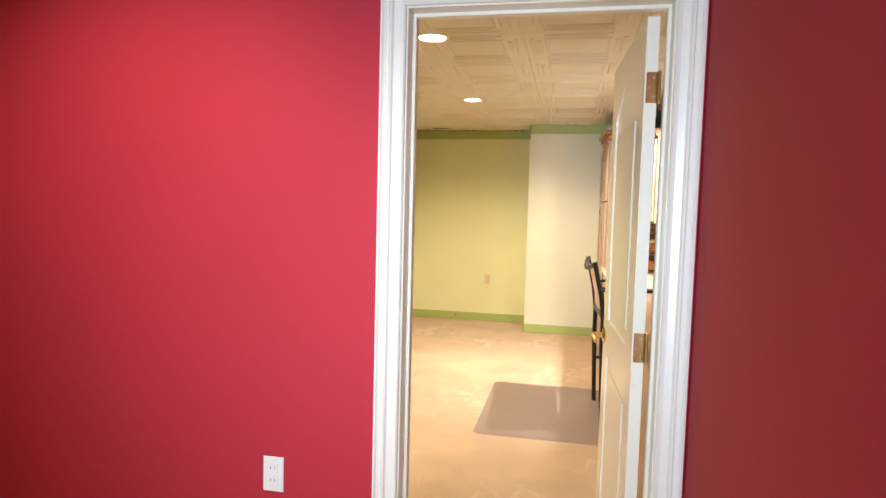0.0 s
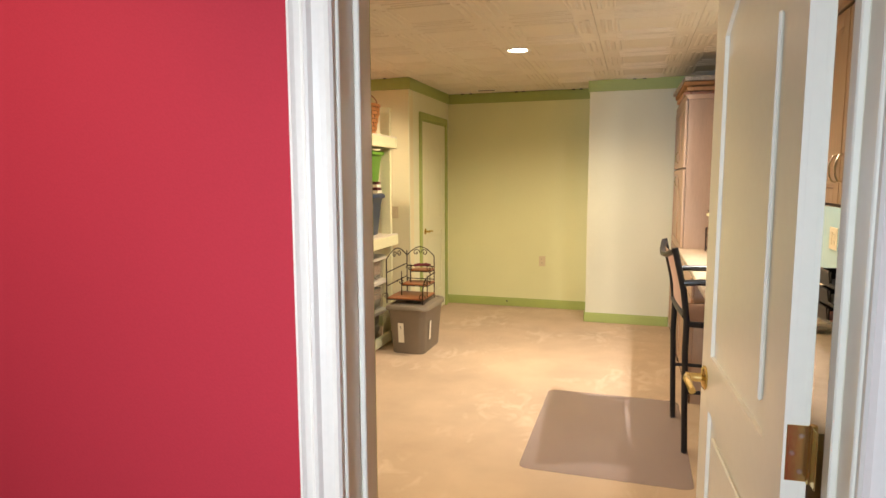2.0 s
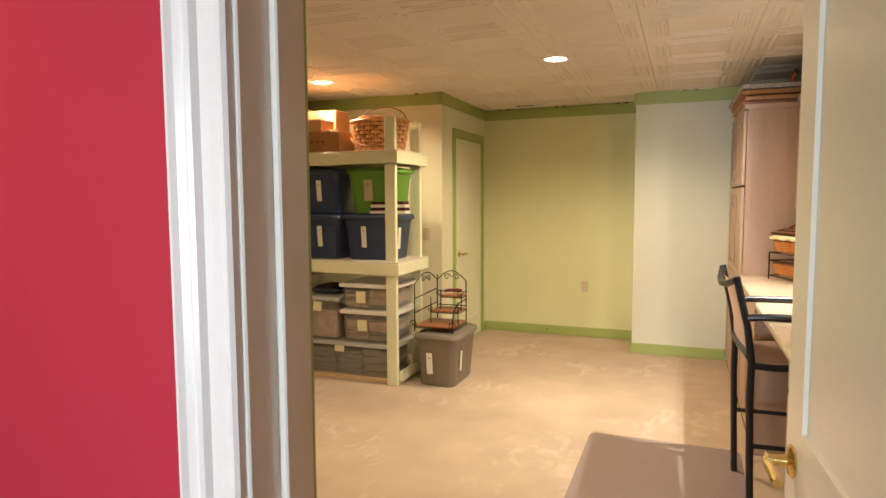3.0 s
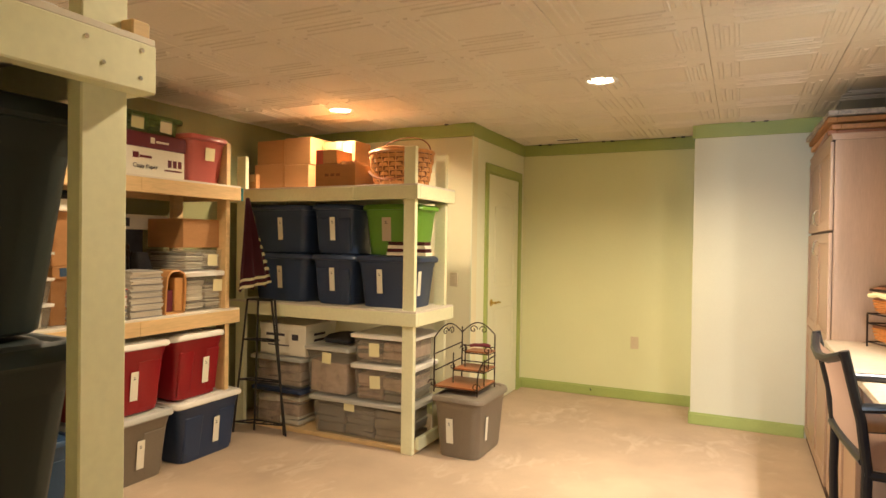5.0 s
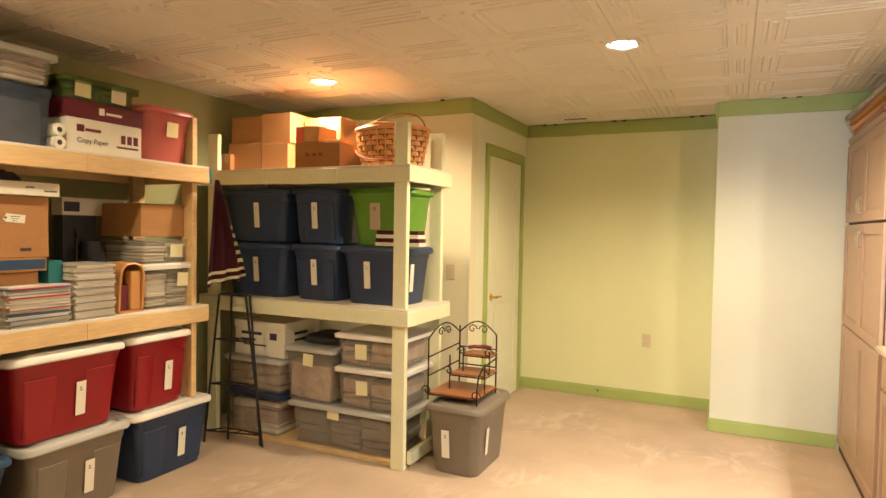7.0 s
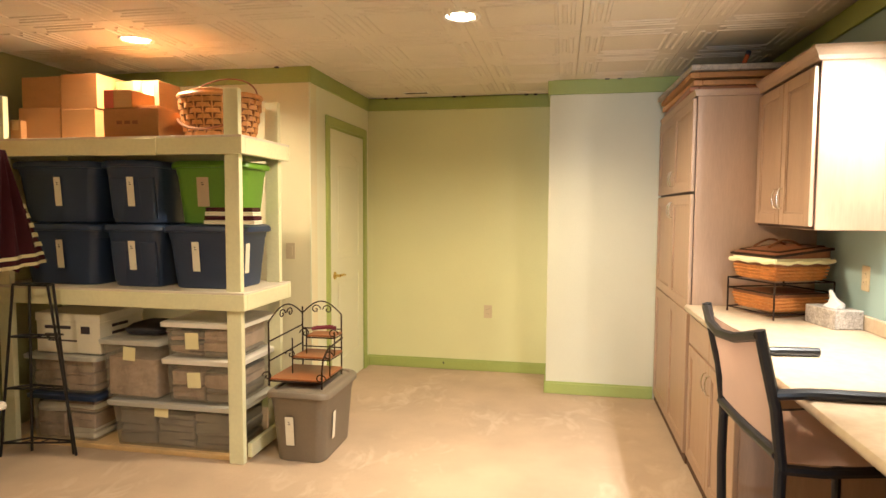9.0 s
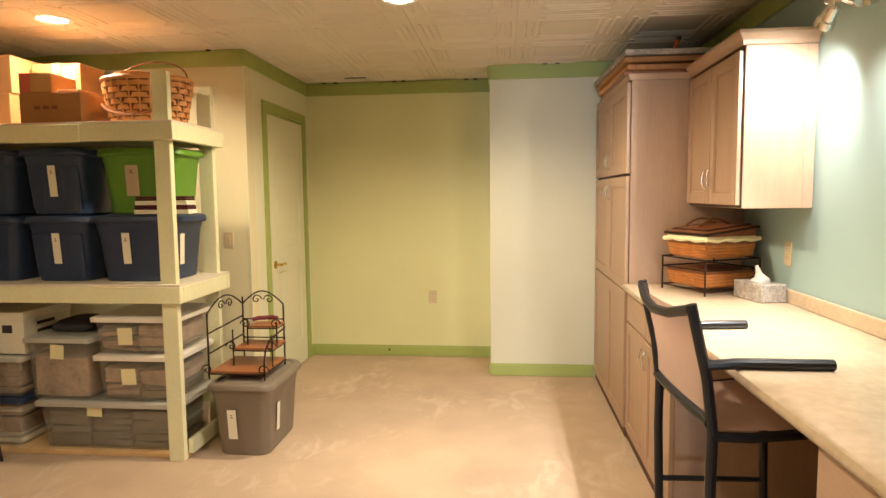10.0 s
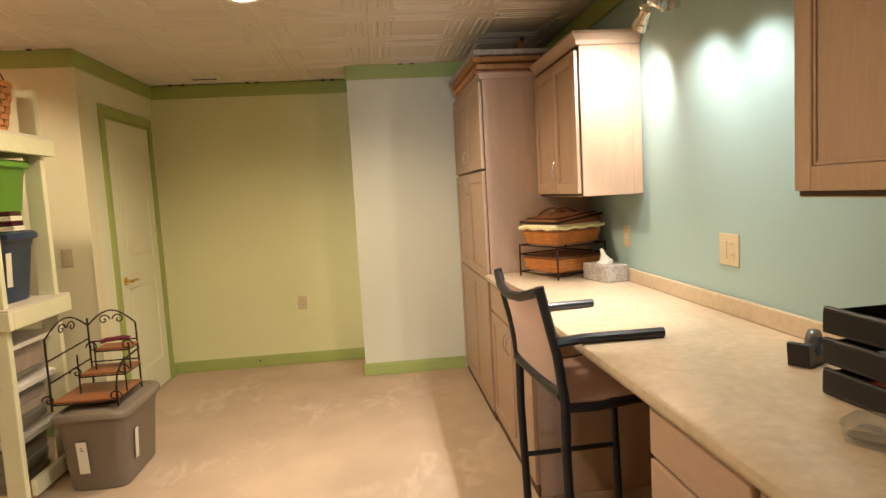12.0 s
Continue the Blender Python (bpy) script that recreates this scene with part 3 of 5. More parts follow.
WALLG = XR - 0.003
TX = 0.657
tall = thing("pantry_cabinet", "tall pickled maple pantry cabinet with closed doors, next to the counter", "cabinet", at=(1.0, 7.27, 0))
boxed("body", (TX + 0.022, WALLG, 6.668, CY - 0.018, 0.0, 2.065), M["maple"], tall, world=True)
boxed("toe_kick", (TX + 0.012, TX + 0.0215, 6.668, CY - 0.018, 0.0, 0.05), M["gap"], tall, world=True, bevel=0)
ym = 7.27
for z0, z1, hz in ((0.055, 0.865, 0.0), (0.872, 1.532, 1.44), (1.545, 2.058, 1.64)):
    shaker(tall, "door", TX, 6.682, ym, z0, z1, (ym - 0.035, hz) if hz else None, 0.06)
    shaker(tall, "door", TX, ym, CY - 0.022, z0, z1, (ym + 0.035, hz) if hz else None, 0.06)
# Added sheet behind the doors; its dark colour stands for shade in their gaps.
boxed("face_frame", (TX + 0.0195, TX + 0.0209, 6.671, CY - 0.020, 0.056, 2.062), M["knee_and_gap_shade"], tall, "dark sheet behind the doors standing in for gap shade", world=True, bevel=0)
crown_cap(tall, TX + 0.01, 6.668, CY - 0.018, 2.065, 0.3)

UX = 0.985
for nm, y0, y1, lab in (("a", 5.897, 6.664, "pickled maple wall cabinet with closed doors beside the pantry"), ("b", 3.60, 4.388, "pickled maple wall cabinet above the near end of the counter")):
    up = thing("wall_cabinet", lab, "cabinet", "wall cabinets over the counter", at=(1.15, (y0 + y1) / 2, 1.36))
    boxed("body", (UX + 0.021, WALLG, y0, y1, 1.360, 2.065), M["maple"], up, world=True)
    ymm = (y0 + y1) / 2
    # Same dark sheet here: shade round the door edges put into colour.
    boxed("face_frame", (UX + 0.0195, UX + 0.0209, y0 + 0.003, y1 - 0.003, 1.363, 2.062), M["knee_and_gap_shade"], up, "dark sheet behind the doors standing in for gap shade", world=True, bevel=0)
    shaker(up, "door", UX, y0 + 0.016, ymm - 0.003, 1.374, 2.048, (ymm - 0.034, 1.50))
    shaker(up, "door", UX, ymm + 0.003, y1 - 0.010, 1.374, 2.048, (ymm + 0.034, 1.50))
    boxed("back_stile", (WALLG - 0.045, WALLG - 0.002, y0 - 0.004, y0 - 0.0005, 1.362, 2.06), M["maple_h"], up, world=True, bevel=0.001)
    crown_cap(up, UX + 0.012, y0, y1, 2.065)

BX = 0.668
base = thing("base_cabinet", "pickled maple base cabinet with two drawers over two doors", "cabinet", at=(1.0, 6.2, 0))
BY0 = 5.70
boxed("body", (BX + 0.021, WALLG, BY0, 6.665, 0.0, 0.872), M["maple"], base, world=True)
boxed("toe_kick", (BX + 0.010, BX + 0.0205, BY0, 6.665, 0.0, 0.05), M["gap"], base, world=True, bevel=0)
for a, b in ((BY0 + 0.006, 6.18), (6.18, 6.659)):
    shaker(base, "drawer", BX, a, b, 0.700, 0.862, slab=True)
shaker(base, "door", BX, BY0 + 0.006, 6.18, 0.055, 0.692, (6.145, 0.60))
shaker(base, "door", BX, 6.18, 6.659, 0.055, 0.692, (6.215, 0.60))

dr = thing("drawer_cabinet", "pickled maple drawer base with three plain drawers under the counter", "cabinet", at=(1.0, 4.26, 0))
boxed("body", (BX + 0.021, WALLG, 4.046, 4.487, 0.0, 0.872), M["maple"], dr, world=True)
for z0, z1 in ((0.735, 0.866), (0.40, 0.727), (0.06, 0.392)):
    shaker(dr, "drawer", BX, 4.052, 4.481, z0, z1, slab=True)
nb = thing("base_cabinet", "pickled maple base cabinet with framed doors under the counter", "cabinet", at=(1.0, 3.6, 0))
boxed("body", (BX + 0.021, WALLG, 3.00, 4.044, 0.0, 0.872), M["maple"], nb, world=True)
shaker(nb, "door", BX, 3.53, 4.03, 0.06, 0.862)
shaker(nb, "door", BX, 3.02, 3.53, 0.06, 0.862)
built("knee_space_panel", (WALLG - 0.02, WALLG, 4.49, 5.698, 0.0, 0.872), M["knee_and_gap_shade"])

ct = thing("countertop", "beige mottled laminate countertop with rounded edge and backsplash", "countertop", at=(1.0, 4.9, 0.874))
bm = bmesh.new()
prof = [(WALLG, 0.874), (0.662, 0.874), (0.648, 0.878), (0.641, 0.887), (0.640, 0.899), (0.645, 0.909), (0.656, 0.914), (WALLG, 0.914)]
ends = [[bm.verts.new((x, y, z)) for x, z in prof] for y in (2.99, 6.664)]
n = len(prof)
for k in range(n):
    bm.faces.new((ends[0][k], ends[0][(k + 1) % n], ends[1][(k + 1) % n], ends[1][k]))
bm.faces.new(ends[0])
bm.faces.new(ends[1][::-1])
part("worktop", bm, M["laminate"], ct, world=True, smooth=True)
bm = bmesh.new()
box(bm, WALLG - 0.020, WALLG, 2.99, 6.664, 0.9142, 0.980, 0.005, 2)
part("backsplash", bm, M["laminate"], ct, world=True)


# ---- track light ----
tr = thing("track_light", "brushed nickel wavy bar spotlight with lit heads above the counter", "ceiling light", at=(1.13, 4.95, CEIL))
bm = bmesh.new()
lathe(bm, [(0.062, -0.001), (0.062, -0.018), (0.050, -0.024)], (1.13, 4.95, CEIL), 20)
part("canopy", bm, M["silver"], tr, world=True, smooth=True)
bm = bmesh.new()
rod(bm, [(1.13, 4.95, CEIL - 0.02), (1.13, 4.95, 2.10)], 0.006)
part("stem", bm, M["silver"], tr, world=True)
bm = bmesh.new()
rod(bm, [(1.13 + 0.04 * math.sin(k * 0.75), 5.50 - k * 0.05, 2.088 + 0.030 * math.cos(k * 0.75)) for k in range(24)], 0.008, 8)
part("wavy_bar", bm, M["silver"], tr, world=True, smooth=True)
for eye, target in HEADS:
    e = Vector(eye)
    d = (Vector(target) - e).normalized()
    q = d.to_track_quat("Z", "Y").to_matrix()
    bm = bmesh.new()
    rings = []
    for r, h in ((0.014, -0.055), (0.024, -0.050), (0.027, -0.010), (0.028, 0.0), (0.034, 0.004), (0.036, 0.030), (0.033, 0.030), (0.028, 0.024)):
        rings.append([bm.verts.new(e + q @ Vector((r * math.cos(a), r * math.sin(a), h))) for a in [2 * math.pi * k / 18 for k in range(18)]])
    for a, b in zip(rings, rings[1:]):
        for k in range(18):
            bm.faces.new((a[k], a[(k + 1) % 18], b[(k + 1) % 18], b[k]))
    bm.faces.new(rings[0][::-1])
    head = part("spot_head", bm, M["silver"], tr, world=True, smooth=True)
    bm = bmesh.new()
    bm.faces.new([bm.verts.new(e + q @ Vector((0.028 * math.cos(a), 0.028 * math.sin(a), 0.022))) for a in [2 * math.pi * k / 18 for k in range(18)]])
    part("bulb", bm, M["lit"], head, world=True)
    bm = bmesh.new()
    rod(bm, [e - d * 0.05, e - d * 0.05 + Vector((0, 0, 0.02)), (e.x, e.y, 2.12)], 0.005)
    part("arm", bm, M["silver"], head, world=True)


# ---- timber shelving ----
def rack(name, label, x0, x1, y0, y1, levels, posts, post_top, wood, front, plinth=False):
    """Levels: tops of the decks. front: '-y' or '+x'."""
    root = thing(name, label, "shelf", at=((x0 + x1) / 2, (y0 + y1) / 2, 0))
    T, H = 0.038, 0.089
    for z in levels:
        for nm, d in (("front_board", (x0, x1, y0, y0 + T) if front == "-y" else (x1 - T, x1, y0, y1)),
                      ("back_board", (x0, x1, y1 - T, y1) if front == "-y" else (x0, x0 + T, y0, y1))):
            boxed(nm, (*d, z - H - 0.012, z - 0.0122), M[wood], root, world=True)
        for e in (0, 1):
            if front == "-y":
                d = (x1 - T, x1, y0 + T + 0.0005, y1 - T - 0.0005) if e else (x0, x0 + T, y0 + T + 0.0005, y1 - T - 0.0005)
            else:
                d = (x0 + T + 0.0005, x1 - T - 0.0005, y1 - T, y1) if e else (x0 + T + 0.0005, x1 - T - 0.0005, y0, y0 + T)
            boxed("end_board", (*d, z - H - 0.012, z - 0.0122), M[wood], root, world=True)
        boxed("deck", (x0 + 0.002, x1 - 0.002, y0 + 0.002, y1 - 0.002, z - 0.012, z), M["board"], root, world=True, bevel=0.001)
    for px, py in posts:
        zs = [0.0] + sorted(levels)
        bm = bmesh.new()
        box(bm, px, px + (0.089 if front == "-y" else T), py, py + (T if front == "-y" else 0.089), 0.0, post_top, 0.003)
        part("post", bm, M[wood], root, world=True)
    return root


S = rack("storage_shelf", "pale green painted timber storage shelf loaded with totes", -3.40, -1.732, 6.108, 6.70, (0.977, 1.835), ((-1.860, 6.1465), (-1.860, 6.62), (-3.36, 6.1465), (-3.36, 6.62)), 2.09, "post", "-y")
boxed("base_board", (-3.30, -1.775, 6.185, 6.66, 0.0, 0.028), M["pine"], S, world=True)
boxed("end_skirt", (-1.771, -1.742, 6.19, 6.62, 0.0285, 0.11), M["post"], S, world=True)
for z0, z1 in ((0.836, 0.940),):
    boxed("joint_block", (-2.62, -2.24, 6.100, 6.1075, 1.729, 1.8225), M["post"], S, world=True)

W2 = rack("storage_shelf", "raw pine timber storage shelf filled with boxes and totes", -3.50, -2.925, 3.40, 5.745, (0.972, 1.812), ((-3.46, 5.60), (-3.0015, 3.46), (-3.46, 3.46)), 2.10, "pine", "+x")
boxed("post", (-3.0525, -2.9635, 5.646, 5.684, 0.412, 2.10), M["pine"], W2, world=True, bevel=0.003)
boxed("green_end", (-2.962, -2.924, 5.7455, 5.765, 1.712, 1.800), M["teal_plastic"], W2, world=True)
for yy in (4.99,):
    for z in (1.70, 0.86):
        boxed("splice_plate", (-2.9248, -2.922, yy - 0.035, yy + 0.035, z + 0.012, z + 0.098), M["pine"], W2, world=True, bevel=0.001)

W3 = rack("storage_shelf", "pale green painted timber shelf end beside the doorway", -1.42, -0.780, 2.585, 3.306, (1.812,), ((-0.8585, 3.188), (-1.38, 3.188), (-0.8585, 2.64), (-1.38, 2.64)), 2.12, "post", "+x")
for y, z in ((3.17, 1.78), (3.20, 1.745), (3.275, 1.785), (3.272, 1.735)):
    bm = bmesh.new()
    lathe(bm, [(0.0045, 0.0), (0.0035, 0.0015)], (-0.7798, y, z), 10, "x")
    part("screw", bm, M["silver"], W3, world=True)
boxed("end_block", (-0.86, -0.79, 3.262, 3.300, 1.8125, 1.842), M["pine"], W3, world=True)


# ---- boxes and totes ----
def spin(bm, angle, pivot):
    bmesh.ops.rotate(bm, verts=bm.verts, cent=pivot, matrix=Matrix.Rotation(angle, 3, "X"))


def sticker(parent, w, d, h, taper, x, z0, sw, sh, material="paper", lines=True, tilt=0.0, name="sticker", label=""):
    lean = math.atan(d * (1 - taper) / 2 / h)
    y = -d * taper / 2 - (d * (1 - taper) / 2) * (z0 / h)
    bm = bmesh.new()
    box(bm, x - sw / 2, x + sw / 2, y - 0.0045, y - 0.0030, z0, z0 + sh)
    spin(bm, lean, (x, y, z0))
    if tilt:
        bmesh.ops.rotate(bm, verts=bm.verts, cent=(x, y, z0), matrix=Matrix.Rotation(radians(tilt), 3, "Y"))
    s = part(name, bm, M[material], parent, label)
    if lines:
        bm = bmesh.new()
        for k in range(2):
            box(bm, x - sw * 0.14, x + sw * (0.05 + 0.07 * k), y - 0.0053, y - 0.0046, z0 + sh * (0.80 - 0.07 * k), z0 + sh * (0.83 - 0.07 * k))
        spin(bm, lean, (x, y, z0))
        part("writing", bm, M["ink"], s)
    return s


def tote(name, label, at, turn, w, d, h, body, lid, group="", stick=None, ribs=True, open_top=False):
    """A lidded tote. at: the middle of its base; its front is local -y."""
    root = thing(name, label, "storage bin", group, at, turn)
    tp = 0.83
    bm = bmesh.new()
    hw, hd, c = w / 2, d / 2, 0.055
    hb = h - 0.018
    lv = lambda f, z, g=0.0: (-hw * f + g, hw * f - g, -hd * f + g, hd * f - g, z, c)
    outline(bm, [lv(tp, 0.0, 0.006), lv(tp, 0.006), lv(tp + (0.97 - tp) * 0.80, hb * 0.80), lv(tp + (0.97 - tp) * 0.80 + 0.012, hb * 0.81), lv(0.985, hb * 0.93), lv(1.0, hb * 0.94), lv(1.0, hb)])
    b = part("body", bm, M[body], root, smooth=True)
    if ribs:
        for s in (-1, 1):
            bm = bmesh.new()
            cx = s * hw * 0.52
            f1 = tp + (0.97 - tp) * 0.74
            rw = w * 0.13
            outline(bm, [(cx - rw, cx + rw, -hd * tp - 0.003, -hd * tp + 0.03, 0.030, 0.02), (cx - rw * 1.1, cx + rw * 1.1, -hd * f1 - 0.003, -hd * f1 + 0.03, hb * 0.74, 0.01), (cx - rw * 1.05, cx + rw * 1.05, -hd * f1 + 0.002, -hd * f1 + 0.03, hb * 0.76, 0.01)])
            part("rib", bm, M[body], b, smooth=True)
    if not open_top:
        bm = bmesh.new()
        lo = lambda g, z, cc=0.058: (-hw - g, hw + g, -hd - g, hd + g, z, cc)
        outline(bm, [lo(0.002, h - 0.040, 0.065), lo(0.011, h - 0.038, 0.065), lo(0.016, h - 0.030, 0.065), lo(0.015, h - 0.012, 0.065), lo(0.010, h - 0.003, 0.065), lo(0.0, h, 0.06), lo(-0.018, h - 0.001), lo(-0.026, h - 0.009), lo(-0.040, h - 0.009), lo(-0.050, h + 0.0), lo(-0.07, h + 0.002, 0.02)])
        for v in bm.verts:
            v.co.z -= 0.013 * min(1.0, abs(v.co.x / (hw + 0.016))) ** 4
        part("lid", bm, M[lid], root, smooth=True)
    for st in stick or ():
        sticker(root, w, d, h, tp + 0.02, *st)
    return root


def clear_box(name, label, at, turn, w, d, h, fill, lid="lid_white", body="clear", group="", slips=(), solid=False, fill_h=0.8):
    root = thing(name, label, "storage bin", group, at, turn)
    hw, hd = w / 2, d / 2
    tp = 0.92
    bm = bmesh.new()
    lv = lambda f, z: (-hw * f, hw * f, -hd * f, hd * f, z, 0.022)
    outline(bm, [lv(tp - 0.01, 0.0), lv(tp, 0.005), lv(0.97, h * 0.82), lv(0.995, h * 0.84), lv(0.995, h - 0.014)])
    b = part("body", bm, M[body], root, smooth=True)
    rnd = random.Random(hash((round(at[0], 2), round(at[2], 2))) & 255)
    n = 1 if solid else (3 if w > 0.6 else 2)
    piles = {}
    for k in range(n):
        a = -hw * 0.90 + 2 * hw * 0.90 * k / n
        e = -hw * 0.90 + 2 * hw * 0.90 * (k + 1) / n - 0.003
        top = h * fill_h * (0.80 + 0.20 * rnd.random())
        z = 0.008
        soft = fill[0] != "paper"
        while z < top - 0.008:
            t = min(top - z if solid else rnd.uniform(0.020, 0.060) if soft else rnd.uniform(0.006, 0.022), top - z)
            j, g = rnd.uniform(0, 0.014), rnd.uniform(0, 0.014)
            r = min(0.014, t * 0.45)
            look_ = rnd.choice(fill)
            bm = piles.setdefault(look_, bmesh.new())
            first = len(bm.verts)
            tilt_, sag = rnd.uniform(-0.05, 0.05), rnd.uniform(0.0, 0.012) if soft else 0.0
            outline(bm, [(a + j, e - g, -hd * 0.86 + j, hd * 0.8, z, r), (a + j * 0.5, e - g * 0.5, -hd * 0.88 + g, hd * 0.8, z + t * 0.5, r), (a + j, e - g, -hd * 0.86 + j, hd * 0.8, z + t - 0.001, r)])
            for v in list(bm.verts)[first:]:
                v.co.z = min(h - 0.03, max(0.007, v.co.z + tilt_ * (v.co.x - (a + e) / 2) - sag * math.sin(9 * v.co.x + z * 60)))
                v.co.y += rnd.uniform(-0.003, 0.003)
            z += t
    for look_, bm in piles.items():
        part("contents", bm, M[look_], root, smooth=True)
    if lid:
        bm = bmesh.new()
        lo = lambda g, z: (-hw - g, hw + g, -hd - g, hd + g, z, 0.028)
        outline(bm, [lo(0.0, h - 0.034), lo(0.015, h - 0.031), lo(0.017, h - 0.006), lo(0.003, h), lo(-0.015, h), lo(-0.020, h - 0.004)])
        for v in bm.verts:
            v.co.z -= 0.009 * min(1.0, abs(v.co.x / (hw + 0.016))) ** 4
        part("lid", bm, M[lid], root, smooth=True)
    for nx, nz, sw, sh, m in slips:
        bm = bmesh.new()
        y = -hd * (tp + (0.97 - tp) * nz / h) - 0.010
        box(bm, nx - sw / 2, nx + sw / 2, y - 0.0015, y, nz, nz + sh)
        bmesh.ops.rotate(bm, verts=bm.verts, cent=(nx, y, nz), matrix=Matrix.Rotation(radians(rnd.uniform(-4, 4)), 3, "Y"))
        part("note", bm, M[m], root, "hand-sized paper note")
    return root


def carton(name, label, dims, group="", body="card", tape=True, flaps=False, turn=0.0):
    x0, x1, y0, y1, z0, z1 = dims
    root = thing(name, label, "cardboard box", group, ((x0 + x1) / 2, (y0 + y1) / 2, z0), turn)
    hx, hy, h = (x1 - x0) / 2, (y1 - y0) / 2, z1 - z0
    bm = bmesh.new()
    box(bm, -hx, hx, -hy, hy, 0, h - 0.004, 0.0025)
    part("body", bm, M[body], root)
    bm = bmesh.new()
    box(bm, -hx + 0.002, -0.002, -hy + 0.002, hy - 0.002, h - 0.0038, h, 0.001)
    box(bm, 0.002, hx - 0.002, -hy + 0.002, hy - 0.002, h - 0.0038, h, 0.001)
    part("flap", bm, M[body], root)
    if tape:
        bm = bmesh.new()
        box(bm, -0.024, 0.024, -hy - 0.0012, hy + 0.0012, h + 0.0002, h + 0.0010)
        box(bm, -0.024, 0.024, -hy - 0.0012, -hy - 0.0003, h - 0.06, h + 0.0002)
        part("tape", bm, M["tape"], root, "glossy packing tape")
    return root


# totes on the green shelf
GS = "totes on the green shelf"
BLAB = "navy plastic tote with lid and paper label on the green shelf"
for x0, x1, z, body, lab in ((-3.30, -2.70, 0.978, "navy", BLAB), (-2.69, -2.295, 0.978, "navy", BLAB), (-2.295, -1.80, 0.978, "navy", BLAB),
                             (-3.30, -2.70, 1.348, "navy", BLAB), (-2.69, -2.295, 1.348, "navy", BLAB), (-2.30, -1.80, 1.348, "green_tote", "lime green plastic tote with tan label on the green shelf")):
    w = x1 - x0
    bin_ = tote("storage_tote", lab, ((x0 + x1) / 2, 6.445 if body == "green_tote" else 6.40, z), 0, w - 0.026, 0.30 if body == "green_tote" else 0.395, 0.368, body, body, GS, [((0.0 if w < 0.45 else -0.037) if w < 0.55 else 0.02, 0.10, 0.045 if body == "navy" else 0.075, 0.17, "paper" if body == "navy" else "tan_label")], ribs=w < 0.45)
    if x1 > -1.9 and z < 1.2:
        bm = bmesh.new()
        box(bm, 0.2335, 0.2350, -0.13, -0.085, 0.09, 0.26)
        bmesh.ops.rotate(bm, verts=bm.verts, cent=(0.2335, 0, 0.09), matrix=Matrix.Rotation(radians(3.0), 3, "Y"))
        part("sticker", bm, M["paper"], bin_)
clear_box("storage_box", "clear plastic bin with white lid and paper note, green shelf", (-2.065, 6.42, 0.5785), 0, 0.47, 0.44, 0.215, ["cloth_w", "cloth"], group="clear bins under the green shelf", slips=((-0.05, 0.05, 0.085, 0.095, "note"),))
clear_box("storage_box", "clear plastic bin with white lid and yellow note under the shelf", (-2.065, 6.42, 0.313), 0, 0.465, 0.44, 0.265, ["cloth", "cloth_w"], group="clear bins under the green shelf", slips=((-0.04, 0.09, 0.085, 0.09, "note"),))
clear_box("storage_box", "long clear plastic bin with grey clothes and a note", (-2.25, 6.42, 0.029), 0, 0.83, 0.44, 0.283, ["cloth", "cloth_b", "cloth"], lid="lid_grey", group="clear bins under the green shelf", slips=((-0.07, 0.19, 0.09, 0.08, "note"),))
clear_box("storage_box", "tall clear plastic bin with white and blue latching lid", (-2.525, 6.42, 0.313), 0, 0.37, 0.44, 0.36, ["cloth_w"], solid=True, lid="lid_grey", group="clear bins under the green shelf", slips=((0.0, 0.23, 0.08, 0.08, "note"),))
clear_box("storage_box", "clear plastic bin packed with folded fabric", (-2.995, 6.42, 0.321), 0, 0.48, 0.44, 0.24, ["cloth_w", "leather", "cloth_w"], lid="lid_grey", group="clear bins under the green shelf", fill_h=0.9)
clear_box("storage_box", "clear plastic bin with blue lid full of fabric", (-2.995, 6.42, 0.029), 0, 0.46, 0.44, 0.29, ["cloth_w", "paper", "cloth_w"], lid="navy", group="clear bins under the green shelf", fill_h=0.9)
r_ = carton("file_box", "white cardboard file box with printed side on a clear bin", (-3.17, -2.73, 6.22, 6.60, 0.5625, 0.80), body="paper", tape=False)
bm = bmesh.new()
box(bm, -0.225, 0.225, -0.195, 0.195, 0.19, 0.242, 0.003)
part("lid", bm, M["paper"], r_)
for a, b, z, t_ in ((-0.16, 0.02, 0.145, 0.020), (-0.16, -0.03, 0.105, 0.012), (-0.14, 0.06, 0.070, 0.010), (0.09, 0.15, 0.120, 0.045)):
    boxed("printing", (a, b, -0.1920, -0.1903, z, z + t_), M["ink"], r_, bevel=0)
for z in (0.150, 0.105):
    boxed("hand_hole", (0.2203, 0.2220, -0.09, 0.05, z, z + 0.018), M["ink"], r_, "dark slot in the box end", bevel=0)
bm = bmesh.new()
outline(bm, [(-0.12, 0.12, -0.12, 0.12, 0, 0.05), (-0.13, 0.14, -0.13, 0.13, 0.025, 0.05), (-0.10, 0.11, -0.10, 0.10, 0.055, 0.05), (-0.05, 0.07, -0.06, 0.06, 0.068, 0.03)])
bk = thing("black_bag", "soft black fabric bag on a clear bin", "bag", at=(-2.53, 6.44, 0.675))
part("fabric", bm, M["cloth_b"], bk, smooth=True)

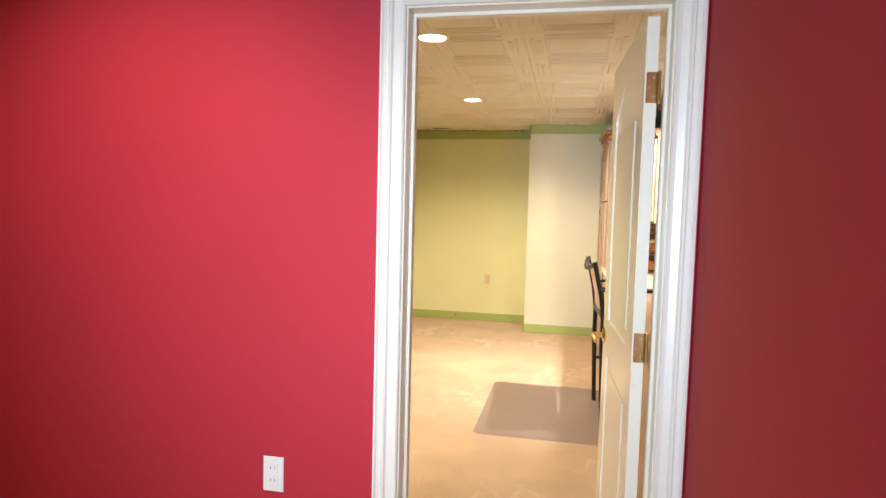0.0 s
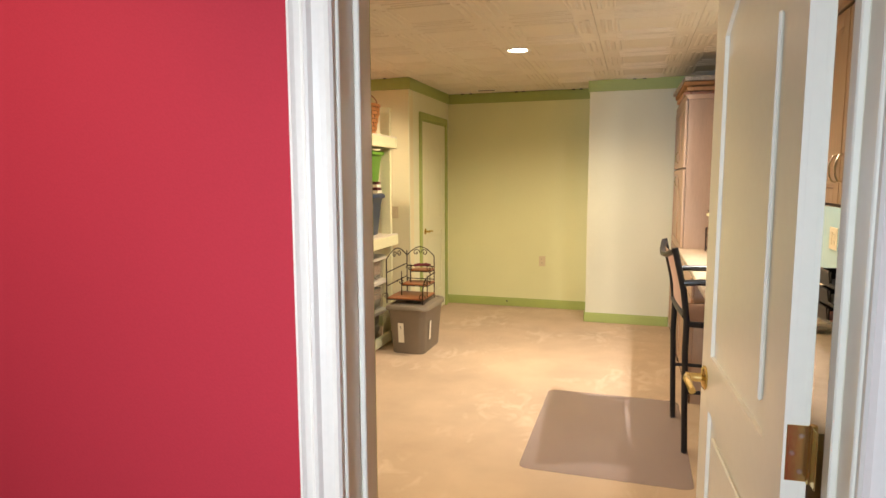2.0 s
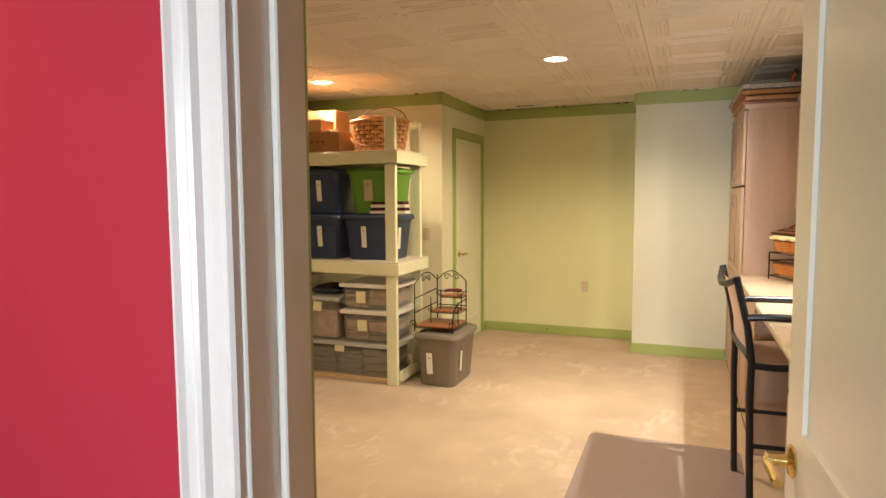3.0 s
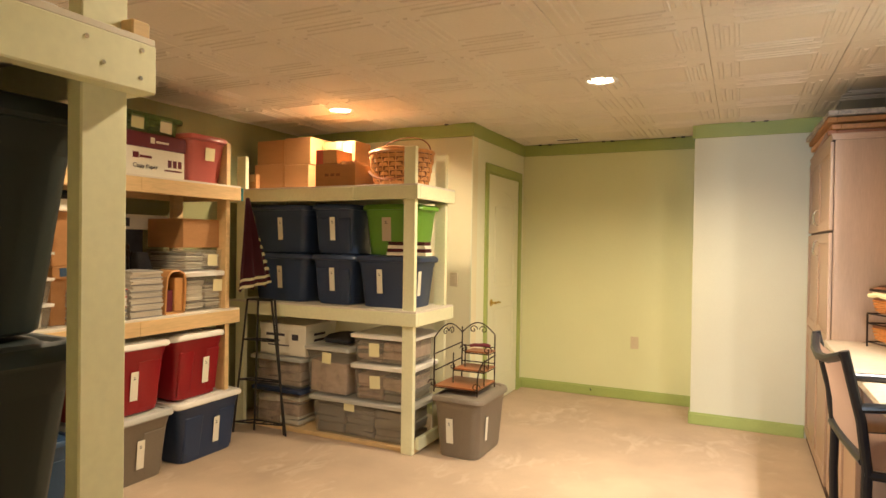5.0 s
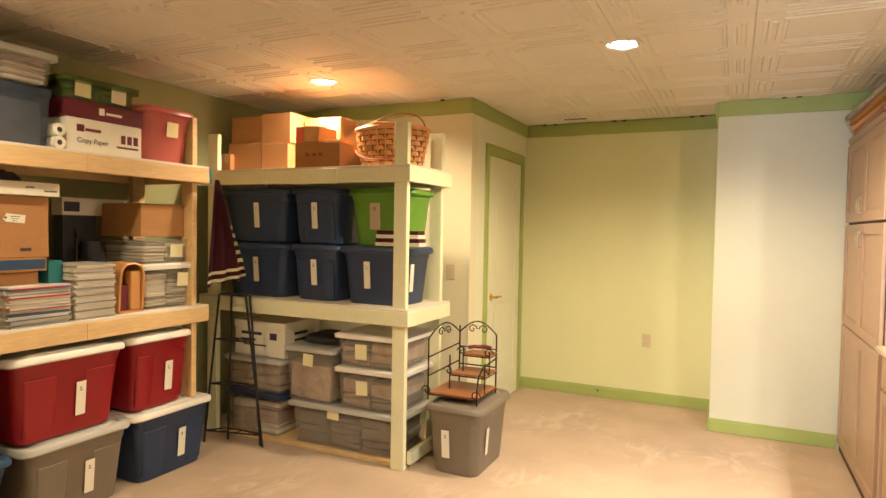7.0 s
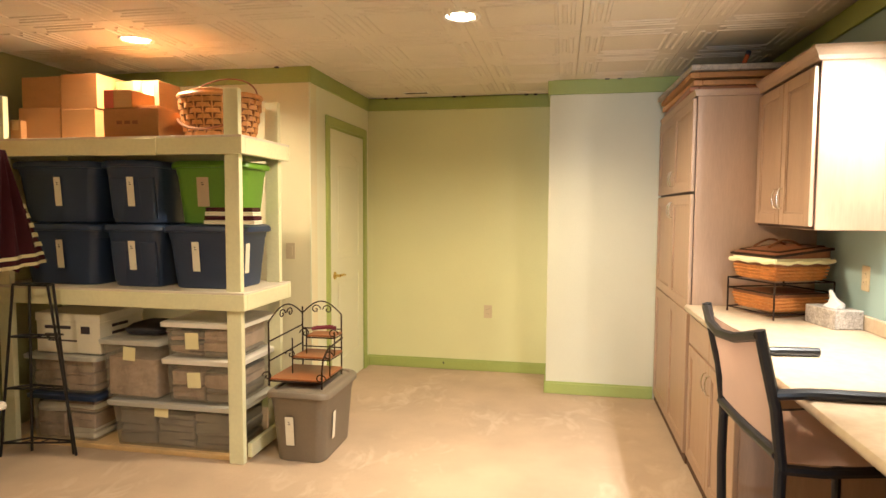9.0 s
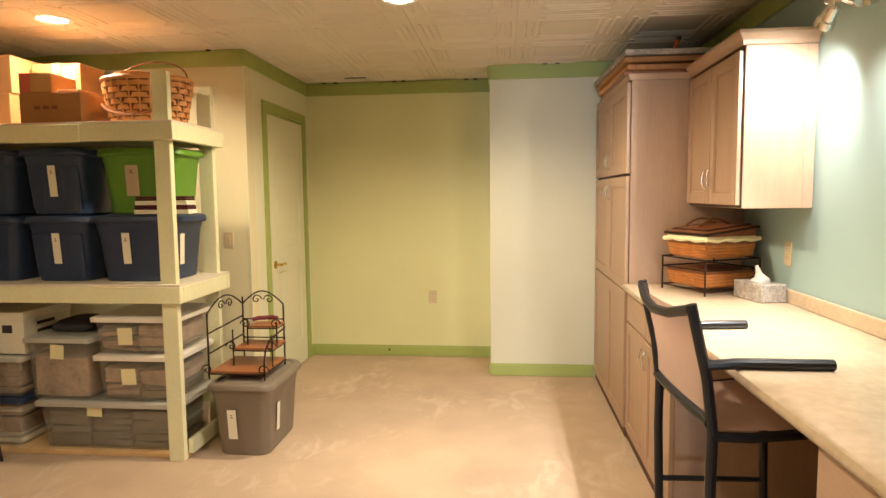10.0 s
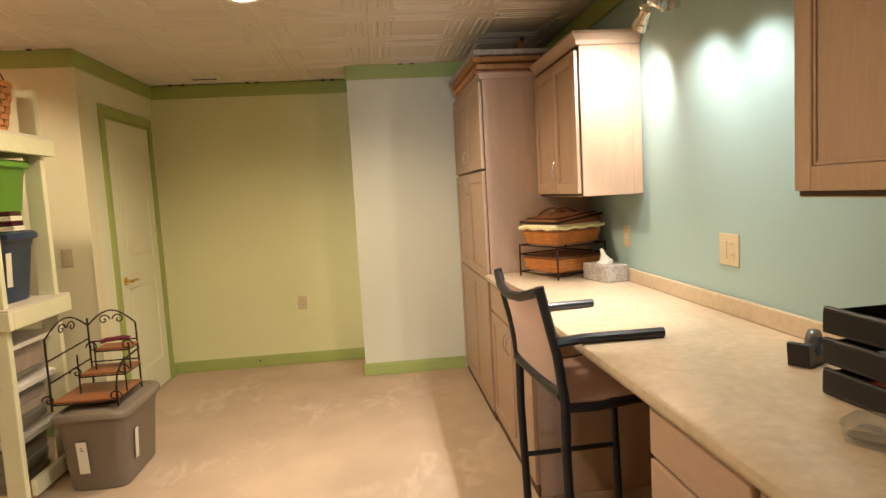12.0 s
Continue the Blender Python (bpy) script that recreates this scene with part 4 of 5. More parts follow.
# cartons and basket on top of the green shelf
CG = "cardboard boxes on top of the green shelf"
Z1 = 1.836
for d, lab, m in (((-3.36, -3.06, 6.34, 6.66, Z1, 2.05), "brown cardboard carton on the green shelf", "card"), ((-3.35, -3.07, 6.36, 6.66, 2.051, 2.24), "brown cardboard carton stacked on another", "card"),
                  ((-3.045, -2.81, 6.33, 6.62, Z1, 2.035), "brown cardboard carton on the green shelf", "card"), ((-3.05, -2.80, 6.34, 6.62, 2.036, 2.245), "brown cardboard carton stacked on another", "card"),
                  ((-2.62, -2.27, 6.17, 6.42, Z1, 2.00), "low brown cardboard carton with faded print", "card"),
                  ((-2.77, -2.47, 6.46, 6.68, Z1, 2.215), "tall cardboard carton with white packing tape", "card"),
                  ((-2.62, -2.44, 6.18, 6.38, 2.001, 2.105), "small red and white printed carton", "card"),
                  ((-2.42, -2.30, 6.20, 6.36, 2.001, 2.020), "flat cardboard sheet on a carton", "card")):
    r_ = carton("carton", lab, d, CG, m, tape="tape" in lab)
    hx, hy = (d[1] - d[0]) / 2, (d[3] - d[2]) / 2
    if "red" in lab:
        boxed("red_print", (-hx - 0.0005, -hx + 0.060, -hy - 0.0016, -hy - 0.0004, 0.004, 0.105), M["red_print"], r_, bevel=0)
        boxed("white_print", (-hx + 0.064, hx - 0.004, -hy - 0.0016, -hy - 0.0004, 0.006, 0.104), M["tape"], r_, bevel=0)
    elif "white packing" in lab:
        boxed("label", (0.045, 0.115, -hy - 0.0026, -hy - 0.0014, 0.17, 0.360), M["paper"], r_, "wide white packing tape", bevel=0)
    elif "low" in lab:
        for k in range(3):
            boxed("printing", (-0.09 + k * 0.05, -0.055 + k * 0.05, -hy - 0.0016, -hy - 0.0004, 0.075, 0.095), M["wicker_dark"], r_, bevel=0)
small = carton("carton", "small dark cardboard carton at the back of the shelf", (-3.385, -3.305, 6.30, 6.50, Z1, 1.97), CG)


def basket(at, rx, ry, h):
    root = thing("woven_basket", "honey brown woven splint basket with bentwood rim and handle", "basket", at=at)
    bm = bmesh.new()
    N = 36
    ring = lambda f, z: [bm.verts.new((rx * f * math.cos(a), ry * f * math.sin(a), z)) for a in [2 * math.pi * k / N for k in range(N)]]
    rs = [ring(0.80, 0), ring(0.90, h * 0.3), ring(0.98, h * 0.75), ring(0.99, h * 0.97)]
    for a, b in zip(rs, rs[1:]):
        for k in range(N):
            bm.faces.new((a[k], a[(k + 1) % N], b[(k + 1) % N], b[k]))
    bm.faces.new(rs[0][::-1])
    bm.faces.new(rs[-1])
    part("body", bm, M["wicker_dark"], root, smooth=True)
    rows = 7
    for j in range(rows):
        bm = bmesh.new()
        z0 = h * (0.04 + 0.90 * j / rows)
        z1 = z0 + h * 0.105
        f = 0.81 + 0.19 * min(1, (z0 + z1) / 2 / (h * 0.9)) ** 0.8
        pts = []
        M2 = 6 * 26
        inner, outer = [], []
        for k in range(M2):
            a = 2 * math.pi * k / M2
            o = 0.007 * math.sin(26 / 2 * a + math.pi * (j % 2)) + 0.006
            for z, L in ((z0, inner), (z1, outer)):
                L.append(bm.verts.new(((rx * f + o) * math.cos(a), (ry * f + o) * math.sin(a), z)))
        for k in range(M2):
            bm.faces.new((inner[k], inner[(k + 1) % M2], outer[(k + 1) % M2], outer[k]))
        part("weaver", bm, M["wicker"], root, smooth=True)
    for k in range(26):
        a = 2 * math.pi * (k + 0.5) / 26
        bm = bmesh.new()
        pts = []
        for z in (0.01, h * 0.3, h * 0.75, h * 0.96):
            f = 0.81 + 0.19 * min(1, z / (h * 0.9)) ** 0.8
            pts.append(((rx * f + 0.005) * math.cos(a), (ry * f + 0.005) * math.sin(a), z))
        rod(bm, pts, 0.0045, 4)
        part("stave", bm, M["wicker"], root)
    bm = bmesh.new()
    rod(bm, [((rx + 0.005) * math.cos(a), (ry + 0.005) * math.sin(a), h) for a in [2 * math.pi * k / 32 for k in range(33)]], 0.014, 6)
    part("rim", bm, M["wicker"], root, smooth=True)
    bm = bmesh.new()
    rod(bm, [(rx * 0.98 * math.cos(math.pi * k / 14), 0.09 * math.sin(math.pi * k / 14), h - 0.02 + 0.15 * math.sin(math.pi * k / 14)) for k in range(15)], 0.005, 6)
    part("handle", bm, M["wicker_dark"], root, smooth=True)
    bm = bmesh.new()
    rod(bm, [(rx * 1.04 * math.sin(t_), -(ry * 1.04 + 0.006) * math.cos(t_), h * (0.45 - 0.30 * math.cos(t_ * 1.6) * 0.9)) for t_ in [(-1.0 + 2.0 * k / 12) for k in range(13)]], 0.008, 6)
    part("swing_handle", bm, M["oak"], root, "smooth bentwood swing handle", smooth=True)
    bm = bmesh.new()
    lathe(bm, [(rx * 0.55, 0), (rx * 0.55, 0.035), (rx * 0.40, 0.045)], (-0.05, 0, h + 0.004), 20)
    part("lid", bm, M["leather"], root, smooth=True)


basket((-2.025, 6.40, Z1 + 0.001), 0.235, 0.188, 0.245)

# totes beside and below the pine shelf
RG = "totes under the pine shelf"
for y0, y1, z, h, body, lid, lab in ((4.66, 5.225, 0.0, 0.405, "grey_tote", "lid_grey", "grey plastic tote with pale grey lid on the floor"),
                                     (5.245, 5.80, 0.0, 0.410, "navy", "lid_white", "dark navy plastic tote with white lid on the floor"),
                                     (4.05, 4.62, 0.0, 0.400, "blue_tote", "blue_tote", "blue plastic tote with lid on the floor"),
                                     (4.60, 5.195, 0.412, 0.425, "red_tote", "lid_white", "deep red plastic tote with white lid stacked on another"),
                                     (5.215, 5.64, 0.417, 0.425, "red_tote", "lid_white", "deep red plastic tote with white lid stacked on another"),
                                     (4.00, 4.56, 0.407, 0.425, "grey_tote", "grey_tote", "taupe plastic tote with lid stacked on another")):
    w = y1 - y0 - 0.024
    tote("storage_tote", lab, (-3.16, (y0 + y1) / 2, z), 90, w, 0.44, h, body, lid, RG, [(0.045 if body != "grey_tote" or lid == "lid_grey" else 0.05, 0.085, 0.05, 0.17)])

# items on the pine shelf, lower deck
ZL, ZU = 0.973, 1.813
drw = thing("drawer_tower", "stack of small clear plastic bins with white lids", "storage bin", at=(-3.16, 4.33, ZL))
for k in range(4):
    z = 0.001 + k * 0.133
    bm = bmesh.new()
    outline(bm, [(-0.13, 0.13, -0.155, 0.15, z, 0.02), (-0.15, 0.15, -0.165, 0.16, z + 0.112, 0.02)])
    part("bin", bm, M["clear"], drw, smooth=True)
    bm = bmesh.new()
    outline(bm, [(-0.11, 0.11, -0.13, 0.13, z + 0.004, 0.02), (-0.12, 0.12, -0.135, 0.13, z + 0.075, 0.02)])
    part("contents", bm, M["paper"], drw, smooth=True)
    bm = bmesh.new()
    outline(bm, [(-0.158, 0.158, -0.172, 0.168, z + 0.113, 0.02), (-0.160, 0.160, -0.174, 0.17, z + 0.127, 0.02)])
    part("lid", bm, M["lid_white"], drw, smooth=True)
drw.matrix_world = pose(-3.12, 4.32, ZL)
for k in range(2):
    mb = thing("flat_book", "thin dark maroon book lying on the white bin lids", "book", "books on the small bins", (-3.12, 4.325 + 0.01 * k, ZL + 0.528 + 0.021 * k), 2 - 5 * k)
    boxed("page_block", (-0.118, 0.118, -0.150, 0.150, 0.002, 0.018), M["pages"], mb, bevel=0)
    bm = bmesh.new()
    for d in ((-0.12, 0.1195, -0.155, 0.155, 0.0, 0.0019), (-0.12, 0.1195, -0.155, 0.155, 0.0181, 0.020), (0.1186, 0.121, -0.155, 0.155, 0.0, 0.020)):
        box(bm, *d)
    part("cover", bm, M["maroon"], mb)
pl = carton("open_tray", "long low white printed box on the tall carton", (-3.35, -2.99, 4.42, 4.86, 1.582, 1.645), body="paper", tape=False)
for k in range(2):
    boxed("printing", (0.1805, 0.1815, 0.06 + k * 0.085, 0.10 + k * 0.105, 0.034 - 0.014 * k, 0.042 - 0.014 * k), M["cloth"], pl, bevel=0)
bg = carton("carton", "large brown cardboard carton with tied paper tag on the pine shelf", (-3.35, -3.02, 4.50, 4.825, 1.291, 1.581), tape=False)
bm = bmesh.new()
tag_ = [(-0.045, 0.180), (-0.033, 0.166), (0.050, 0.160), (0.054, 0.198), (-0.030, 0.206)]
tag_f = [[bm.verts.new((x, y, z)) for y, z in tag_] for x in (0.1655, 0.167)]
bm.faces.new(tag_f[0])
bm.faces.new(tag_f[1])
for k in range(5):
    bm.faces.new((tag_f[0][k], tag_f[0][(k + 1) % 5], tag_f[1][(k + 1) % 5], tag_f[1][k]))
tg = part("tag", bm, M["paper"], bg, "white cut-corner paper tag")
for k in range(3):
    boxed("writing", (0.1671, 0.1676, -0.012 + 0.004 * k, 0.028 - 0.006 * k, 0.190 - k * 0.010, 0.1925 - k * 0.010), M["ink"], tg, bevel=0)
boxed("eyelet", (0.1671, 0.1680, -0.040, -0.030, 0.181, 0.190), M["ink"], tg, bevel=0.002)
boxed("printing", (0.1655, 0.1665, 0.03, 0.08, 0.03, 0.045), M["ink"], bg, bevel=0)
gb = carton("game_box", "flat brown game box with blue printed side under a carton", (-3.33, -3.02, 4.505, 4.815, 1.225, 1.290), body="card", tape=False)
boxed("printed_side", (0.1555, 0.157, -0.118, 0.148, 0.010, 0.056), M["blue_tote"], gb, "faded blue print", bevel=0)
carton("carton", "orange brown carton at the back of the pine shelf", (-3.34, -3.06, 4.52, 4.80, ZL, 1.224), tape=False)
carton("teal_binder", "teal box file standing on the pine shelf", (-3.30, -3.04, 4.835, 4.905, ZL, 1.27), body="teal_plastic", tape=False)


def stack(label, at, turn, w, d, items, group):
    """A pile of printed things, each its own object. items: thickness and look."""
    z = at[2]
    rnd = random.Random(int(at[1] * 100))
    for k, (t, m) in enumerate(items):
        ww, dd = w * rnd.uniform(0.965, 1.0), d * rnd.uniform(0.965, 1.0)
        r = thing("magazine", label, "magazine", group, (at[0] + rnd.uniform(-0.006, 0.006), at[1] + rnd.uniform(-0.006, 0.006), z + 0.0004), turn + rnd.uniform(-3.5, 3.5))
        boxed("page_block", (-dd / 2, dd / 2 - 0.002, -ww / 2, ww / 2, 0.001, t - 0.001), M["pages"], r, bevel=0)
        bm = bmesh.new()
        box(bm, -dd / 2 - 0.001, dd / 2, -ww / 2 - 0.001, ww / 2 + 0.001, 0, 0.0009)
        box(bm, -dd / 2 - 0.001, dd / 2, -ww / 2 - 0.001, ww / 2 + 0.001, t - 0.0009, t)
        if m is not None:
            box(bm, dd / 2 - 0.0018, dd / 2, -ww / 2 - 0.001, ww / 2 + 0.001, 0.0009, t - 0.0009)
        part("cover", bm, BOOKS[m or 0], r)
        z += t + 0.0006
    return z


rnd = random.Random(5)
stack("glossy magazine in an untidy pile on the pine shelf", (-3.06, 4.745, ZL), 0, 0.29, 0.22, [(rnd.uniform(0.004, 0.0085), rnd.choice([0, 0, 1, 2, 3, 4, 0])) for _ in range(27)] + [(0.006, 0)], "magazines piled on the pine shelf")
stack("faded grey magazine in a tall pile on the pine shelf", (-3.05, 5.02, ZL), 0, 0.215, 0.20, [(rnd.uniform(0.007, 0.011), None if k_ % 4 else 4) for k_ in range(29)], "magazines in the tall pile")
for k_, m_ in enumerate((0, 1, 0, 1)):
    fb = thing("folded_cloth", "folded burgundy cloth on the navy tote lid" if m_ else "folded cream cloth on the navy tote lid", "cloth", "folded cloths on the navy tote", (-1.862, 6.232, 1.348 + 0.024 * k_))
    bm = bmesh.new()
    for q in range(2):
        box(bm, -0.152 + 0.004 * k_, 0.158 - 0.004 * k_, -0.048, 0.048, 0.0005 + q * 0.0118, 0.0116 + q * 0.0118, 0.004, 2)
    part("fold", bm, M["burgundy"] if m_ else M["paper"], fb)
bagp = thing("letter_holder", "tan leather magazine bag standing on the pine shelf", "bag", at=(-3.04, 5.245, ZL), turn=0)
bm = bmesh.new()
curve_ = [(-0.080, 0.0), (-0.074, 0.14), (-0.062, 0.235), (-0.030, 0.268), (0.030, 0.275), (0.076, 0.255), (0.090, 0.210), (0.086, 0.10), (0.078, 0.0)]
shell = [[bm.verts.new((x, y * k, z * (0.965 if k < 1 else 1.0) + (0.012 if k < 1 and z == 0 else 0))) for y, z in curve_] for x, k in ((-0.10, 1.0), (0.056, 1.0), (0.062, 0.96), (0.062, 0.84), (-0.10, 0.84))]
for a_, b_ in zip(shell, shell[1:]):
    for k in range(len(curve_) - 1):
        bm.faces.new((a_[k], a_[k + 1], b_[k + 1], b_[k]))
box(bm, -0.10, 0.058, -0.068, 0.068, 0.0, 0.012)
box(bm, -0.10, -0.094, -0.070, 0.072, 0.012, 0.235)
part("frame", bm, M["leather"], bagp, smooth=False)
bm = bmesh.new()
box(bm, 0.0, 0.052, 0.005, 0.068, 0.013, 0.225, 0.008, 2)
part("flap", bm, M["leather"], bagp, "folded tan leather flap")
boxed("contents", (-0.08, 0.040, -0.062, 0.0, 0.013, 0.15), M["maroon"], bagp)
clear_box("storage_box", "clear plastic bin with white lid of papers on the pine shelf", (-3.20, 5.520, ZL), 90, 0.33, 0.42, 0.262, ["paper", "cloth", "pages"], group="clear bins on the pine shelf", slips=((0.08, 0.12, 0.08, 0.08, "note"),))
clear_box("storage_box", "shallow clear plastic bin of papers on the pine shelf", (-3.20, 5.515, 1.236), 90, 0.34, 0.40, 0.150, ["paper", "pages", "cloth"], lid=None, group="clear bins on the pine shelf", slips=((0.05, 0.03, 0.085, 0.075, "note"),), fill_h=0.92)
carton("carton", "plain brown cardboard carton on the clear bins", (-3.36, -3.03, 5.345, 5.655, 1.387, 1.575), tape=False, turn=0)
tro = thing("trophy", "small dark figurine trophy on a black base", "trophy", at=(-3.26, 5.125, ZL - 0.0))
bm = bmesh.new()
box(bm, -0.022, 0.022, -0.022, 0.022, 0.0, 0.26, 0.004)
part("base", bm, M["ink"], tro)
bm = bmesh.new()
lathe(bm, [(0.020, 0.2605), (0.010, 0.275), (0.007, 0.30), (0.011, 0.325), (0.008, 0.35), (0.013, 0.372), (0.012, 0.39), (0.004, 0.40), (0.010, 0.412), (0.008, 0.428), (0.002, 0.436)], (0, 0, 0), 12)
rod(bm, [(0, 0.008, 0.38), (0, 0.022, 0.36), (0, 0.026, 0.385)], 0.004, 6)
rod(bm, [(0, -0.008, 0.38), (0, -0.016, 0.40), (0, -0.010, 0.455)], 0.004, 6)
part("statuette", bm, M["iron"], tro, "dark metal figure", smooth=True)
low_case = carton("storage_case", "dark grey case standing against the back wall", (-3.47, -3.385, 5.13, 5.33, ZL, 1.50), body="cloth_b", tape=False)
wide_box = carton("printed_box", "long off-white printed box lying on a dark case", (-3.47, -3.375, 5.12, 5.52, 1.501, 1.60), body="board", tape=False)
boxed("printing", (0.0485, 0.0495, -0.19, -0.10, 0.02, 0.075), M["cloth_b"], wide_box, bevel=0)
heap = thing("dark_clothes", "crumpled dark clothes lying in the long printed box", "clothes", at=(-3.17, 4.60, 1.646))
bm = bmesh.new()
rnd_h = random.Random(8)
for k in range(4):
    cx_, cy_, w_h = rnd_h.uniform(-0.08, 0.06), -0.11 + 0.075 * k, rnd_h.uniform(0.05, 0.075)
    outline(bm, [(cx_ - w_h, cx_ + w_h, cy_ - w_h, cy_ + w_h, 0.0, 0.03), (cx_ - w_h * 0.9, cx_ + w_h, cy_ - w_h, cy_ + w_h * 0.9, 0.025, 0.035), (cx_ - w_h * 0.5, cx_ + w_h * 0.6, cy_ - w_h * 0.5, cy_ + w_h * 0.5, 0.030 + rnd_h.uniform(0.01, 0.03), 0.02)])
part("fabric", bm, M["cloth_b"], heap, smooth=True)
bb = thing("blue_bag", "crumpled dark blue and red cloth bag leaning on the bins", "bag", at=(-3.29, 5.235, ZL))
bm = bmesh.new()
outline(bm, [(-0.06, 0.06, -0.05, 0.06, 0, 0.03), (-0.07, 0.07, -0.06, 0.07, 0.2, 0.03), (-0.05, 0.05, -0.05, 0.06, 0.30, 0.03), (-0.04, 0.03, -0.04, 0.04, 0.38, 0.02)])
part("fabric", bm, M["cloth_b"], bb, smooth=True)

# items on the pine shelf, upper deck
clear_box("storage_box", "smoky blue clear tub full of papers on the pine shelf", (-3.17, 4.595, ZU), 90, 0.44, 0.42, 0.285, ["paper", "cloth"], lid=None, body="clear_blue", solid=True, fill_h=0.80)
clear_box("storage_box", "clear tub with off-white lid stacked on a blue tub", (-3.17, 4.605, 2.099), 90, 0.43, 0.42, 0.160, ["paper", "cloth_w"], lid="lid_grey", fill_h=0.8)
tote("storage_tote", "white plastic tub with red lid edge on the pine shelf", (-3.17, 4.20, ZU), 90, 0.32, 0.40, 0.36, "lid_white", "red_tote", ribs=False)
cp = carton("paper_carton", "white printed copy paper carton on the pine shelf", (-3.36, -3.0, 4.90, 5.325, ZU, 1.985), body="paper", tape=False)
for k in range(3):
    boxed("printed_icon", (0.1805, 0.1815, 0.085 + k * 0.038, 0.112 + k * 0.038, 0.07, 0.115), M["maroon"], cp, bevel=0)
boxed("printed_bar", (0.1805, 0.1815, 0.06, 0.19, 0.045, 0.055), M["maroon"], cp, bevel=0)
boxed("printed_mark", (0.1805, 0.1815, -0.16, -0.12, 0.105, 0.14), M["maroon"], cp, bevel=0)
boxed("printed_line", (0.1805, 0.1815, -0.115, -0.03, 0.11, 0.125), M["maroon"], cp, bevel=0)
tx = bpy.data.curves.new("writing", "FONT")
tx.body, tx.size, tx.extrude, tx.align_x = "Copy Paper", 0.036, 0.0004, "LEFT"
tx.materials.append(M["ink"])
w_ = new("writing", tx)
w_.parent = cp
w_.matrix_local = Matrix.Translation((0.182, -0.16, 0.05)) @ Matrix.Rotation(radians(90), 4, "Z") @ Matrix.Rotation(radians(90), 4, "X")
mr = carton("paper_carton", "maroon carton lid with white printed mark", (-3.36, -3.0, 4.89, 5.335, 1.986, 2.075), body="maroon", tape=False)
boxed("printed_mark", (0.1805, 0.1815, -0.04, -0.01, 0.03, 0.065), M["paper"], mr, bevel=0)
boxed("printed_line", (0.1805, 0.1815, 0.0, 0.09, 0.035, 0.048), M["paper"], mr, bevel=0)
clear_box("storage_box", "green tinted clear bin with two paper slips", (-3.20, 5.10, 2.076), 90, 0.42, 0.36, 0.125, ["cloth_b", "cloth"], lid="clear_green", body="clear_green", slips=((-0.10, 0.02, 0.085, 0.08, "note"), (0.10, 0.02, 0.085, 0.08, "paper")), fill_h=0.7)
rt = tote("storage_tote", "faded red translucent tub with lid and yellow note", (-3.17, 5.50, ZU), 90, 0.36, 0.38, 0.315, "clear_red", "clear_red", ribs=False)
sticker(rt, 0.36, 0.38, 0.315, 0.88, 0.02, 0.15, 0.08, 0.085, "note", False)
for k in range(2):
    pr = thing("paper_roll", "white paper roll lying on the pine shelf", "paper roll", "paper rolls on the pine shelf", (-3.12, 4.855, ZU + 0.033 + k * 0.062), 0)
    bm = bmesh.new()
    lathe(bm, [(0.030, -0.14), (0.031, -0.138), (0.031, 0.138), (0.030, 0.14), (0.014, 0.139)], (0, 0, 0), 18, "x")
    part("roll", bm, M["paper"], pr, smooth=True)
    bm = bmesh.new()
    lathe(bm, [(0.013, 0.1392), (0.011, 0.1400)], (0, 0, 0), 14, "x")
    part("core", bm, M["ink"], pr)

# grey tote by the shelf, with the wire rack on it
gt = tote("storage_tote", "grey plastic tote with flat lid beside the green shelf", (-1.485, 6.475, 0.0), 0, 0.345, 0.54, 0.420, "grey_tote", "grey_tote", "", [(-0.045, 0.10, 0.05, 0.17)], ribs=False)
bm = bmesh.new()
box(bm, 0.158, 0.1595, -0.125, -0.085, 0.11, 0.27)
bmesh.ops.rotate(bm, verts=bm.verts, cent=(0.158, 0, 0.11), matrix=Matrix.Rotation(radians(3.3), 3, "Y"))
part("sticker", bm, M["paper"], gt)


